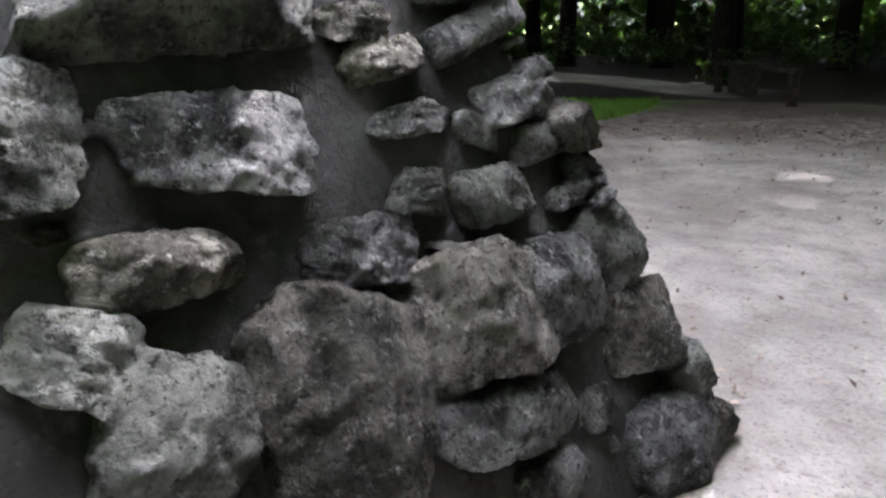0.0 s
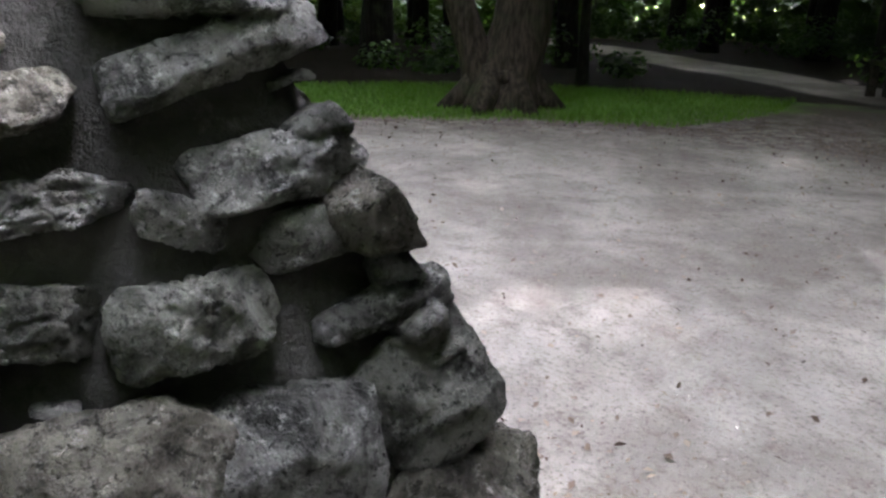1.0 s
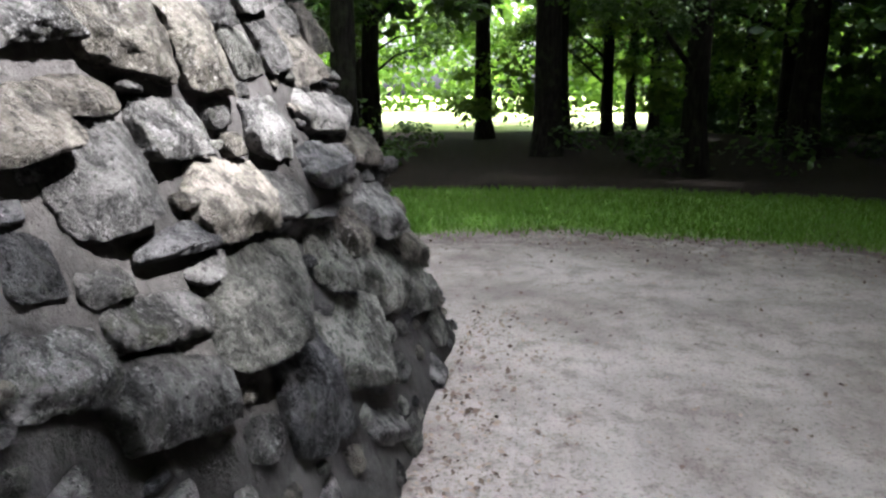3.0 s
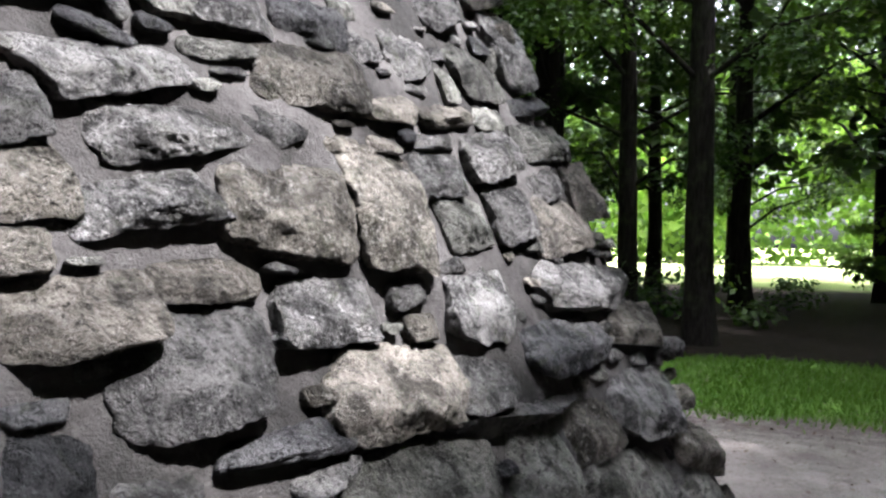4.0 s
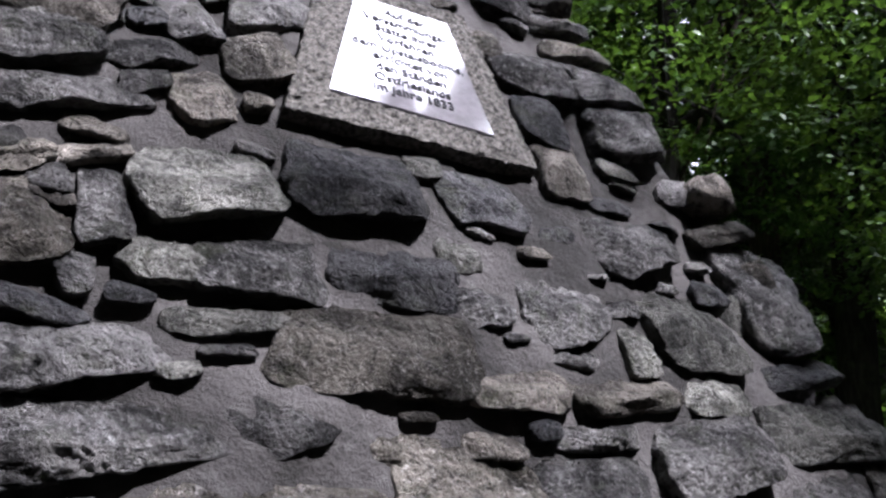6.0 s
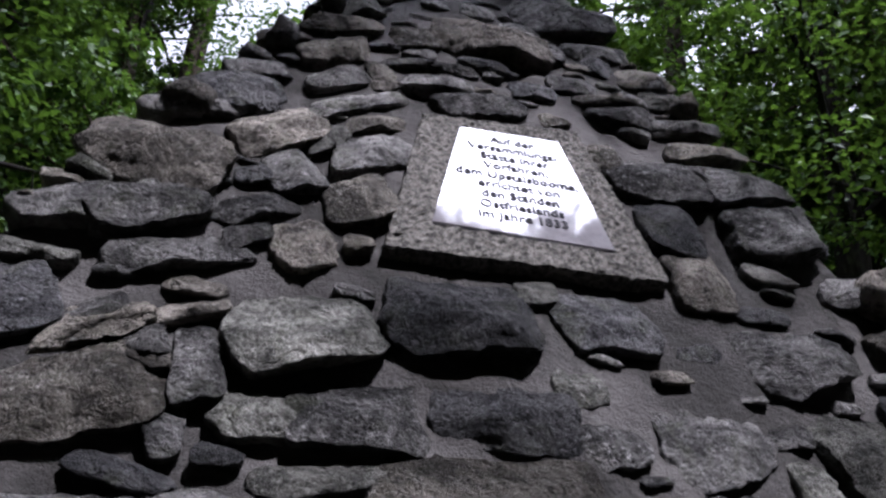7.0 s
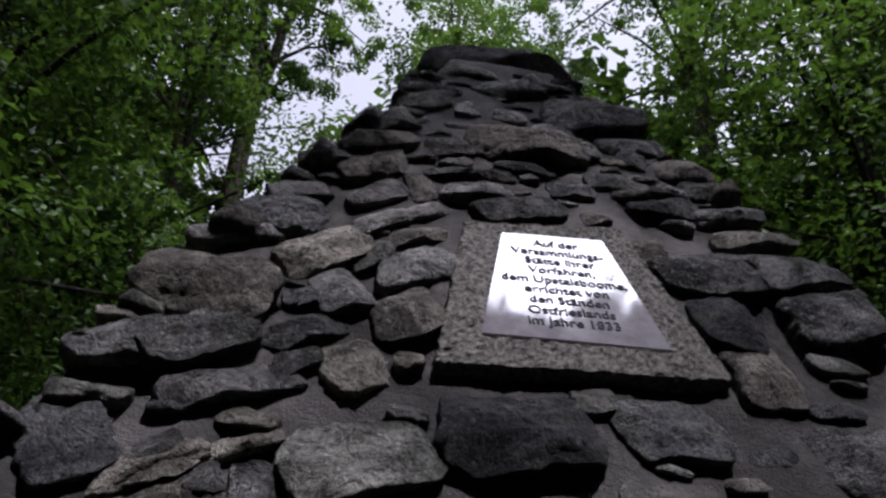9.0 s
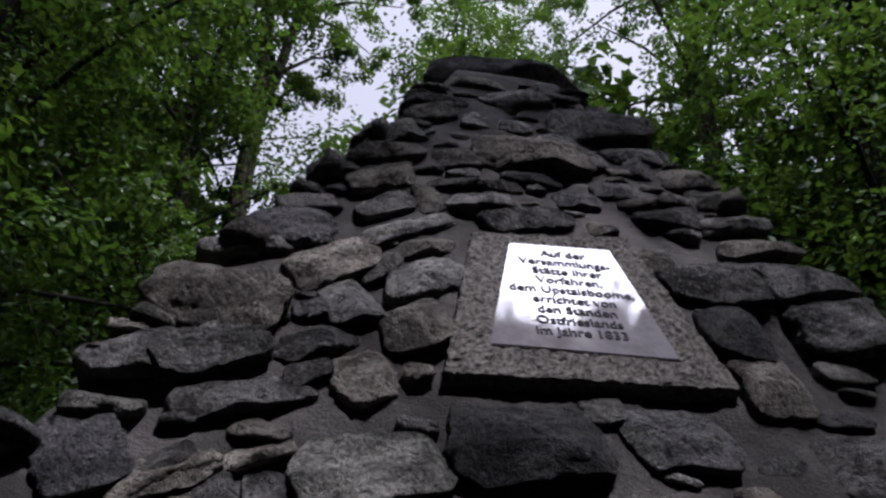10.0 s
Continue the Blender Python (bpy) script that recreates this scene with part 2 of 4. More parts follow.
def leaf_mesh(name, centres, normals, sizes, material, rng):
    """Many small folded leaves, two triangles each."""
    n = len(centres)
    a = np.cross(normals, rng.normal(size=(n, 3)))
    a /= np.linalg.norm(a, axis=1)[:, None] + 1e-9
    b = np.cross(normals, a)
    s = sizes[:, None]
    fold = normals * s * 0.22
    v = np.stack([centres - a * s, centres - b * s * 0.62 + fold, centres + a * s, centres + b * s * 0.62 + fold], 1).reshape(-1, 3)
    me = bpy.data.meshes.new(name)
    me.vertices.add(4 * n)
    me.vertices.foreach_set("co", v.astype(np.float32).ravel())
    idx = (np.arange(n)[:, None] * 4 + np.array([0, 1, 2, 0, 2, 3])[None, :]).ravel()
    me.loops.add(6 * n)
    me.loops.foreach_set("vertex_index", idx.astype(np.int32))
    me.polygons.add(2 * n)
    me.polygons.foreach_set("loop_start", np.arange(0, 6 * n, 3, dtype=np.int32))
    me.polygons.foreach_set("loop_total", np.full(2 * n, 3, dtype=np.int32))
    me.materials.append(material)
    me.update(calc_edges=True)
    return me


# ---- the pyramid ----
HALF = 2.019
CENTRE_Y = HALF
CORE_TOP = 4.36
SLOPE = radians(69.9)
COT = 1 / math.tan(SLOPE)
CURVE = 0.0101


def inset(z):
    return z * COT + CURVE * z * z


def on_face(face, u, s, out=0.0):
    """Pose on a face: x along it to the right as seen from outside, y up the slope, z outwards."""
    z = s * math.sin(SLOPE)
    lean = COT + 2 * CURVE * z
    turn = {"south": 0, "west": -90, "north": 180, "east": 90}[face]
    up, nrm = Vector((0, lean, 1)).normalized(), Vector((0, -1, lean)).normalized()
    m = Matrix((Vector((1, 0, 0)), up, nrm)).transposed().to_4x4()
    m.translation = Vector((u, inset(z) - HALF, z)) + nrm * out
    return pose(0, CENTRE_Y, 0) @ pose(0, 0, 0, 0, 0, turn) @ m


WEST_COURSE_1 = [
    (1.4, 1.42, 0.28, 0.1, 4, 1.1, -0),
    (0.67, 1.39, 0.47, 0.24, 3, 0.9, 0.4),
    (1.03, 1.31, 0.15, 0.08, 1, 1.2, 0.2),
    (1.43, 1.3, 0.32, 0.08, 20, 0.9, 0),
    (1.08, 1.23, 0.2, 0.08, 12, 1.3, 0.2),
    (0.28, 1.14, 0.2, 0.21, -8, 1.3, -0),
    (1.51, 1.11, 0.27, 0.1, 8, 0.9, -0.7),
    (0.64, 1.09, 0.31, 0.16, -5, 1.2, -0.2),
    (1.13, 1.09, 0.23, 0.07, 4, 1.2, 0.1),
    (1.32, 1.04, 0.12, 0.06, -23, 1.8, -0.9),
    (1.58, 0.99, 0.25, 0.08, 5, 1.4, -0),
    (1.1, 0.93, 0.14, 0.09, -13, 0.8, 0.5),
    (0.47, 0.9, 0.23, 0.11, -4, 0.8, -0.4),
    (1.31, 0.88, 0.22, 0.12, -2, 1.4, 0.2),
]
WEST_COURSE_2 = [
    (0.88, 0.84, 0.23, 0.12, -6, 1.4, 0.1),
    (1.65, 0.84, 0.24, 0.06, 8, 1.1, 0.1),
    (0.31, 0.8, 0.17, 0.13, -22, 0.7, -0.1),
    (1.7, 0.67, 0.23, 0.21, 11, 1.2, -0.2),
    (1.12, 0.64, 0.32, 0.25, 3, 1.3, 0.2),
    (0.41, 0.63, 0.21, 0.23, -26, 1.8, 0.2),
    (1.43, 0.61, 0.23, 0.24, -9, 1.1, -0.1),
    (0.72, 0.57, 0.3, 0.35, -19, 1.7, -0.1),
    (1.72, 0.43, 0.26, 0.2, -5, 1.3, 0.1),
    (1.15, 0.38, 0.39, 0.14, -8, 1, 0.5),
    (1.47, 0.29, 0.11, 0.1, -11, 1.2, 0.5),
    (1.23, 0.2, 0.18, 0.11, 5, 0.9, -0.2),
    (1.76, 0.09, 0.35, 0.21, -1, 1, -0.2),
]
WEST_STONES = WEST_COURSE_1 + WEST_COURSE_2
SOUTH_COURSE_1 = [
    (0, 4.32, 0.28, 0.12, 29, 0.9, 0),
    (-0.34, 4.2, 0.21, 0.09, 7, 1, -0.1),
    (0.33, 4.1, 0.35, 0.2, 10, 0.9, 0.2),
    (-0.36, 4.06, 0.17, 0.11, 22, 0.7, 0.4),
    (-0.19, 4.03, 0.09, 0.12, 13, 1, 0.3),
    (-0.03, 4.01, 0.11, 0.11, 7, 0.6, 0.1),
    (0.13, 3.94, 0.13, 0.11, 15, 0.6, 0.4),
    (-0.48, 3.83, 0.21, 0.12, 33, 1.1, -0.2),
    (0.23, 3.82, 0.1, 0.11, 12, 0.7, 0.3),
    (0.01, 3.76, 0.36, 0.18, 12, 0.9, 0.2),
    (0.59, 3.73, 0.19, 0.12, 7, 0.9, 0.2),
    (-0.27, 3.69, 0.15, 0.11, 23, 0.7, 0.3),
    (-0.53, 3.66, 0.26, 0.1, 22, 0.9, -0.3),
    (0.65, 3.6, 0.18, 0.09, 13, 1, 0.1),
]
SOUTH_COURSE_2 = [
    (0.28, 3.58, 0.15, 0.09, 13, 1, 0.2),
    (-0.2, 3.51, 0.25, 0.05, 6, 0.7, 0.2),
    (0.39, 3.5, 0.21, 0.06, 13, 1, 0.2),
    (-0.69, 3.49, 0.13, 0.07, 31, 0.7, 0.2),
    (0.13, 3.48, 0.13, 0.09, 8, 0.7, -0.3),
    (-0.52, 3.47, 0.22, 0.1, 35, 1, 0.1),
    (0.44, 3.42, 0.21, 0.09, 12, 1, 0.1),
    (0.66, 3.42, 0.22, 0.08, 12, 1, 0.3),
    (-0.19, 3.38, 0.2, 0.08, 13, 0.9, -0.3),
    (-0.37, 3.38, 0.07, 0.13, 24, 0.9, 0.3),
    (0.18, 3.31, 0.09, 0.06, 15, 0.9, 0.2),
    (-0.5, 3.3, 0.17, 0.08, 38, 0.9, 0.3),
    (-0.06, 3.3, 0.25, 0.11, 17, 1.3, -0.2),
    (-0.73, 3.28, 0.16, 0.08, 17, 0.8, -0.2),
]
SOUTH_COURSE_3 = [
    (0.69, 3.28, 0.25, 0.08, 12, 1, -0.1),
    (-0.42, 3.19, 0.26, 0.07, 29, 0.8, -0),
    (-0.76, 3.14, 0.19, 0.14, 29, 1, -0.5),
    (0.31, 3.14, 0.08, 0.13, -2, 0.7, 0),
    (0.74, 3.11, 0.24, 0.14, 19, 0.8, -0.2),
    (-0.37, 3.1, 0.14, 0.06, 22, 0.7, 0.3),
    (0.48, 3.05, 0.26, 0.15, 15, 1.5, -0.3),
    (-0.86, 3.01, 0.21, 0.07, 18, 0.9, -0.1),
    (-0.49, 2.98, 0.1, 0.06, 45, 0.7, 0.9),
    (-0.62, 2.97, 0.21, 0.12, 41, 0.9, 0.1),
    (-0.37, 2.95, 0.19, 0.11, 32, 0.6, 0.3),
    (0.78, 2.9, 0.24, 0.17, 12, 1.1, 0.2),
    (0.44, 2.84, 0.14, 0.17, 2, 1.2, -0),
    (-0.56, 2.81, 0.12, 0.13, 33, 0.9, 0.3),
]
SOUTH_COURSE_4 = [
    (-0.87, 2.77, 0.18, 0.27, 65, 0.6, -0.1),
    (-0.66, 2.77, 0.07, 0.06, 16, 0.6, -0.3),
    (-0.4, 2.74, 0.15, 0.13, 29, 0.9, 0.2),
    (0.97, 2.71, 0.22, 0.09, 10, 0.7, -0),
    (-0.62, 2.66, 0.16, 0.07, 33, 1.7, -0.4),
    (0.47, 2.65, 0.14, 0.16, 13, 1.1, 0.3),
    (-0.81, 2.62, 0.09, 0.07, 11, 0.7, 0),
    (-0.39, 2.59, 0.06, 0.04, 19, 1.1, 0.2),
    (1.03, 2.57, 0.23, 0.07, 15, 1, -0.1),
    (-0.63, 2.56, 0.09, 0.06, 26, 0.7, 0.2),
    (-0.51, 2.56, 0.12, 0.12, 32, 1.5, 0.1),
    (-1, 2.56, 0.17, 0.1, 19, 1.1, -0.7),
    (0.61, 2.56, 0.13, 0.05, 2, 1.3, -0.1),
    (0.03, 2.53, 0.08, 0.07, 15, 0.9, 0.5),
]
SOUTH_COURSE_5 = [
    (-0.76, 2.48, 0.24, 0.09, 16, 1.2, -0.6),
    (0.18, 2.46, 0.19, 0.14, 7, 1.2, -0.1),
    (0.65, 2.44, 0.26, 0.15, 19, 1.5, -0.1),
    (-0.15, 2.4, 0.29, 0.18, 8, 1, 0.1),
    (1.13, 2.35, 0.23, 0.29, 13, 1.3, 0.3),
    (-0.69, 2.33, 0.11, 0.04, 26, 0.6, 0.9),
    (-0.46, 2.31, 0.29, 0.15, 15, 0.9, 0.3),
    (-0.86, 2.29, 0.11, 0.06, 38, 1.4, -0.6),
    (0.09, 2.27, 0.1, 0.08, 17, 0.7, 0.2),
    (-0.85, 2.27, 0.15, 0.06, 25, 0.7, 0.2),
    (-0.66, 2.21, 0.07, 0.14, 21, 0.6, 0.2),
    (-0.75, 2.21, 0.07, 0.02, -13, 0.8, -0.6),
    (-0.08, 2.17, 0.24, 0.14, 5, 1, 0.1),
    (0.36, 2.17, 0.21, 0.15, 19, 0.9, 0.1),
]
SOUTH_COURSE_6 = [
    (0.77, 2.17, 0.25, 0.18, 2, 1.2, -0.2),
    (0.14, 2.14, 0.12, 0.09, 10, 0.8, 0.2),
    (-0.36, 2.13, 0.21, 0.12, 8, 1.1, 0),
    (-0.54, 2.11, 0.13, 0.08, 2, 0.9, -0.1),
    (1.13, 2.11, 0.28, 0.07, 12, 0.9, 0.1),
    (-0.86, 2.1, 0.28, 0.15, 26, 1.1, 0.1),
    (0.56, 2.1, 0.08, 0.13, 24, 0.9, 0.6),
    (-0.68, 2.05, 0.05, 0.08, 9, 1.7, -0.1),
    (-0.41, 2, 0.21, 0.06, 7, 0.8, 0.4),
    (-0.11, 1.98, 0.33, 0.17, 5, 0.7, 0.4),
    (0.49, 1.96, 0.27, 0.08, 10, 0.9, -0.1),
    (0.19, 1.94, 0.22, 0.09, 12, 0.8, 0.7),
    (1.13, 1.94, 0.38, 0.13, 11, 0.9, 0.3),
    (-0.7, 1.88, 0.3, 0.1, 15, 1.1, -0.6),
]
SOUTH_COURSE_7 = [
    (0.4, 1.86, 0.19, 0.05, 11, 0.7, 0.7),
    (0.7, 1.84, 0.29, 0.15, 12, 1.1, 0.2),
    (-0.32, 1.82, 0.15, 0.11, 21, 1.3, -0.9),
    (0.11, 1.81, 0.12, 0.04, 1, 0.9, 0.1),
    (-0.08, 1.79, 0.12, 0.06, 11, 0.9, 0.3),
    (1.05, 1.76, 0.23, 0.11, 14, 0.6, -0.1),
    (-0.62, 1.75, 0.29, 0.1, 10, 0.8, -0.4),
    (1.36, 1.75, 0.22, 0.21, 2, 1, 0.1),
    (0.33, 1.73, 0.22, 0.12, 10, 0.7, 0.4),
    (0.71, 1.63, 0.23, 0.18, 5, 1.2, 0.3),
    (0.05, 1.61, 0.25, 0.3, 3, 1.2, 0.2),
    (-0.32, 1.59, 0.33, 0.2, -2, 1.1, 0.2),
    (1.06, 1.59, 0.34, 0.19, 5, 1.1, 0.4),
    (-0.7, 1.58, 0.26, 0.1, 13, 0.8, -0.1),
]
SOUTH_COURSE_8 = [
    (0.4, 1.58, 0.21, 0.15, 5, 1.2, 0),
    (-0.61, 1.42, 0.22, 0.08, -2, 1.3, 0.5),
    (1.09, 1.34, 0.6, 0.15, 1, 1, 0.7),
    (-0.28, 1.33, 0.27, 0.13, 3, 0.9, 0.2),
    (0.37, 1.3, 0.29, 0.18, 3, 1.4, 0.8),
    (-0.68, 1.24, 0.3, 0.18, 2, 1.3, 0.2),
    (1.44, 1.16, 0.34, 0.15, -2, 0.7, 0.9),
    (0.81, 1.13, 0.52, 0.16, -1, 1, 0.3),
    (-0.97, 1.12, 0.12, 0.11, -5, 0.6, -0.2),
    (-0.09, 1.11, 0.4, 0.18, -4, 0.7, 0.2),
    (0.28, 1.08, 0.29, 0.12, 0, 0.9, 0.3),
    (-0.49, 1.06, 0.33, 0.06, 1, 1.1, 0.4),
    (-0.8, 1.04, 0.15, 0.07, -3, 0.9, 0.2),
    (-0.42, 0.98, 0.17, 0.05, 4, 0.6, 0.5),
]
SOUTH_COURSE_9 = [
    (0.51, 0.97, 0.48, 0.04, -2, 0.9, 0.9),
    (-1.02, 0.93, 0.21, 0.12, -12, 0.8, 0.1),
    (-0.68, 0.92, 0.29, 0.09, -10, 1.4, 0.3),
    (0.81, 0.85, 0.29, 0.16, -4, 0.7, 0.6),
    (1.31, 0.85, 0.45, 0.21, -5, 0.8, 0.8),
    (-0.15, 0.84, 0.59, 0.24, -1, 0.9, 0.4),
    (0.43, 0.81, 0.26, 0.2, -7, 1, 0.6),
    (-0.72, 0.77, 0.37, 0.15, -10, 1, 0.2),
    (-0.47, 0.67, 0.11, 0.06, -19, 0.8, 0.2),
    (1.61, 0.61, 0.38, 0.18, -17, 1.1, 0.3),
    (0.96, 0.59, 0.53, 0.22, -10, 0.6, 0.4),
    (-0.13, 0.55, 0.31, 0.31, -7, 0.7, 0),
    (-0.47, 0.54, 0.19, 0.09, -12, 1.1, 0.2),
    (0.38, 0.5, 0.56, 0.25, -11, 1, -0.1),
]
SOUTH_COURSE_10 = [
    (1.5, 0.41, 0.41, 0.19, -12, 1.1, 0.6),
    (0.34, 0.18, 0.4, 0.11, -24, 0.9, 0.2),
    (-1.02, 2.3, 0.13, 0.16, 25, 0.9, -0.2),
    (-0.76, 2.24, 0.06, 0.07, 8, 0.9, -0.4),
    (0.4, 2.42, 0.09, 0.06, 5, 0.7, 0.2),
    (-1.03, 2.42, 0.14, 0.05, -10, 0.7, -0.6),
    (-0.85, 2.27, 0.13, 0.08, 21, 0.9, 0.2),
    (-0.85, 2.59, 0.21, 0.12, 30, 1.2, -0.1),
    (-0.95, 1.75, 0.12, 0.11, 13, 1, 0.2),
    (-0.94, 1.61, 0.18, 0.12, 5, 1.1, 0.1),
    (-0.97, 1.49, 0.11, 0.08, 3, 1.1, -0.1),
    (-0.89, 1.36, 0.25, 0.12, 2, 1, -0.1),
]
SOUTH_STONES = SOUTH_COURSE_1 + SOUTH_COURSE_2 + SOUTH_COURSE_3 + SOUTH_COURSE_4 + SOUTH_COURSE_5 + SOUTH_COURSE_6 + SOUTH_COURSE_7 + SOUTH_COURSE_8 + SOUTH_COURSE_9 + SOUTH_COURSE_10


def stone_mesh(w, h, depth, taper=1.0, skew=0.0, seed=0, detail=4, rough=1.0, round_edge=5.0, top_in=0.3):
    """A split fieldstone: many-sided outline, flat but rugged face that leans out at its foot, rooted in the mortar behind."""
    rng = random.Random(seed)
    bm = bmesh.new()
    bmesh.ops.create_icosphere(bm, subdivisions=detail, radius=1.0)
    # outline as a set of half planes round the middle
    lean = max(-0.6, min(0.6, math.atan((taper - 1) / (taper + 1) * w / max(h, 0.05) * 0.8)))
    slant = 0.6 * math.atan(skew)
    cuts = [
        (-lean - slant, w / 2), (math.pi + lean - slant, w / 2),
        (math.pi / 2 + rng.uniform(-0.12, 0.12), h / 2), (-math.pi / 2 + rng.uniform(-0.12, 0.12), h / 2),
    ]
    for k in range(4):
        if rng.random() < 0.8:
            ang = math.pi / 4 + k * math.pi / 2 + rng.uniform(-0.45, 0.45)
            reach = abs(math.cos(ang)) * w / 2 + abs(math.sin(ang)) * h / 2
            cuts.append((ang, reach * rng.uniform(0.78, 1.0)))
    off = Vector((seed * 3.17 % 91, seed * 7.31 % 53, seed * 1.7 % 37))
    tilt_a = rng.uniform(-0.25, 0.25)
    under = 0.15 + 0.35 * (seed * 0.37 % 1.0)
    size = math.sqrt(w * h)
    grain = Vector((rng.uniform(0.6, 1.2), rng.uniform(1.2, 2.4), 1.0))
    # flat chips struck off the face
    chips = []
    for k in range(rng.randint(6, 10)):
        a = rng.uniform(0, 2 * math.pi)
        up = rng.uniform(0.5, 2.2)
        cn = Vector((math.cos(a), math.sin(a) * w / h * 0.6, up * 2)).normalized()
        reach = abs(cn.x) * w / 2 * 0.72 + abs(cn.y) * h / 2 * 0.72 + cn.z * depth * 0.8
        chips.append((cn, reach * rng.uniform(0.62, 0.92)))
    n = round_edge
    for v in bm.verts:
        p = v.co.normalized()
        ang = math.atan2(p.y, p.x)
        flat = math.hypot(p.x, p.y)
        acc = 0.0
        for ca, cd in cuts:
            k = math.cos(ang - ca)
            if k > 0.05:
                acc += (k / cd) ** 16
        r = acc ** (-1 / 16)
        wob = Vector((math.cos(ang), math.sin(ang), 0))
        r *= 1 + 0.09 * noise.noise(wob * 2.3 + off) + 0.05 * noise.noise(wob * 6.1 + off)
        k = (flat ** n + abs(p.z) ** n) ** (-1 / n)
        rad = flat * k
        q = Vector((math.cos(ang) * r * rad, math.sin(ang) * r * rad, p.z * k * depth))
        if q.z > 0:
            q.z *= top_in + (1 - top_in) * (0.5 - q.y / h) * 1.15 + tilt_a * q.x / w * 2
        else:
            q.z *= 1.7
        if q.y < 0:
            q.y += under * max(0.0, depth * 0.9 - q.z) * min(1.0, -q.y / h * 2.5)
        for cn, cd in chips:
            over = q.dot(cn) - cd
            if over > 0 and q.z > -0.01:
                q -= cn * over
        sq = Vector((q.x * grain.x, q.y * grain.y, q.z * 1.4))
        f = noise.fractal(sq * (2.6 / max(size, 0.1)) + off, 1.0, 2.1, 3)
        ridge = noise.ridged_multi_fractal(sq * (3.4 / max(size, 0.1)) - off, 0.9, 2.2, 4, 1.0, 2.0) - 1.0
        ridge = max(-0.5, min(0.7, ridge))
        g = noise.turbulence(sq * 24 + off, 3, True, noise_basis="PERLIN_ORIGINAL", amplitude_scale=0.6, frequency_scale=2.1)
        d = (0.022 * f * size + 0.02 * ridge * size - 0.011 * (min(g, 0.62) - 0.3)) * rough
        nrm = Vector((math.cos(ang) * flat, math.sin(ang) * flat, p.z)).normalized()
        v.co = q + nrm * d
    me = bpy.data.meshes.new("stone")
    bm.to_mesh(me)
    bm.free()
    me.polygons.foreach_set("use_smooth", [True] * len(me.polygons))
    return me


STONE_MATS = [MAT_STONE, MAT_STONE_PITTED, MAT_STONE_WARM, MAT_STONE_GREEN, MAT_STONE_DARK, MAT_STONE_PITTED_WARM, MAT_STONE_PITTED]
WEST_MATS = [MAT_STONE_PITTED, MAT_STONE_PITTED_WARM, MAT_STONE_PITTED, MAT_STONE_GREEN]
pyramid = tagged(new("stone_pyramid"), "tall steep pyramid of grey fieldstones and mortar on sandy ground", "monument")
pyramid.location = (0, CENTRE_Y, 0)
HOME = Matrix.Translation((0, -CENTRE_Y, 0))


def core_mesh():
    verts, faces = [], []
    rings, per = 110, 176
    for i in range(rings + 1):
        z = -0.15 + (CORE_TOP + 0.15) * i / rings
        hw = HALF - inset(max(z, -0.1)) + 0.006
        for k in range(per):
            a = 2 * math.pi * (k + 0.5) / per
            c, s = math.cos(a), math.sin(a)
            m = (abs(c) ** 34 + abs(s) ** 34) ** (-1 / 34)
            p = Vector((c * m * hw, s * m * hw, z))
            d = 0.03 * noise.fractal(p * 2.2, 1.0, 2.0, 3) + 0.009 * noise.noise(p * 16)
            verts.append(p * 1.0 + Vector((c, s, 0.2)) * d)
    for i in range(rings):
        for k in range(per):
            q = (k + 1) % per
            faces.append((i * per + k, i * per + q, (i + 1) * per + q, (i + 1) * per + k))
    faces.append(tuple(range(rings * per, (rings + 1) * per)))
    return mesh_of("mortar_core", verts, faces, MAT_MORTAR)


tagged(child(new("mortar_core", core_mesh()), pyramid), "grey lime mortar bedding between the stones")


def lay_stone(face, u, s, w, h, tilt, taper, skew, seed, detail=4, proud=1.0, top_in=0.3):
    rng = random.Random(seed * 7 + 3)
    depth = min(0.11, max(0.045, 0.30 * math.sqrt(w * h))) * rng.uniform(0.8, 1.2) * proud
    if w * h < 0.012:
        detail = min(detail, 3)
    elif detail == 4 and (w * h > 0.042 or face == "west"):
        detail = 5
    me = stone_mesh(w, h, depth, taper, skew, seed, detail, rng.uniform(0.7, 1.2) * (1.35 if face == "west" else 1.0), rng.choice((4.5, 6.0)) if face == "west" else rng.choice((5.0, 7.0, 10.0)), top_in)
    me.materials.append(rng.choice(WEST_MATS if face == "west" else STONE_MATS))
    ob = child(new("stone", me), pyramid)
    ob.matrix_local = HOME @ on_face(face, u, s, 0.0) @ pose(0, 0, 0, 0, 0, tilt)
    return ob


def filled(face, laid, tries, seed, detail, keep_clear=None):
    """Lays stones in the gaps between those already there, large ones first."""
    rng = random.Random(seed)
    for i in range(tries):
        big = 1 - i / tries
        w = rng.uniform(0.06, 0.10) + 0.26 * big * rng.random()
        h = w * rng.uniform(0.34, 0.7)
        s = rng.uniform(0.03, 4.55)
        half = HALF - inset(s * math.sin(SLOPE)) + 0.02
        u = rng.uniform(-half, half)
        if keep_clear and keep_clear(u, s, w, h):
            continue
        if any(abs(u - o[0]) < 0.5 * (w + o[2]) * 0.98 + 0.003 and abs(s - o[1]) < 0.5 * (h + o[3]) * 0.97 + 0.004 for o in laid):
            continue
        laid.append((u, s, w, h))
        lay_stone(face, u, s, w, h, rng.uniform(-10, 10), rng.uniform(0.8, 1.3), rng.uniform(-0.3, 0.3), seed * 1000 + i, 4 if face == "south" and u < -0.85 and s < 1.8 else detail)


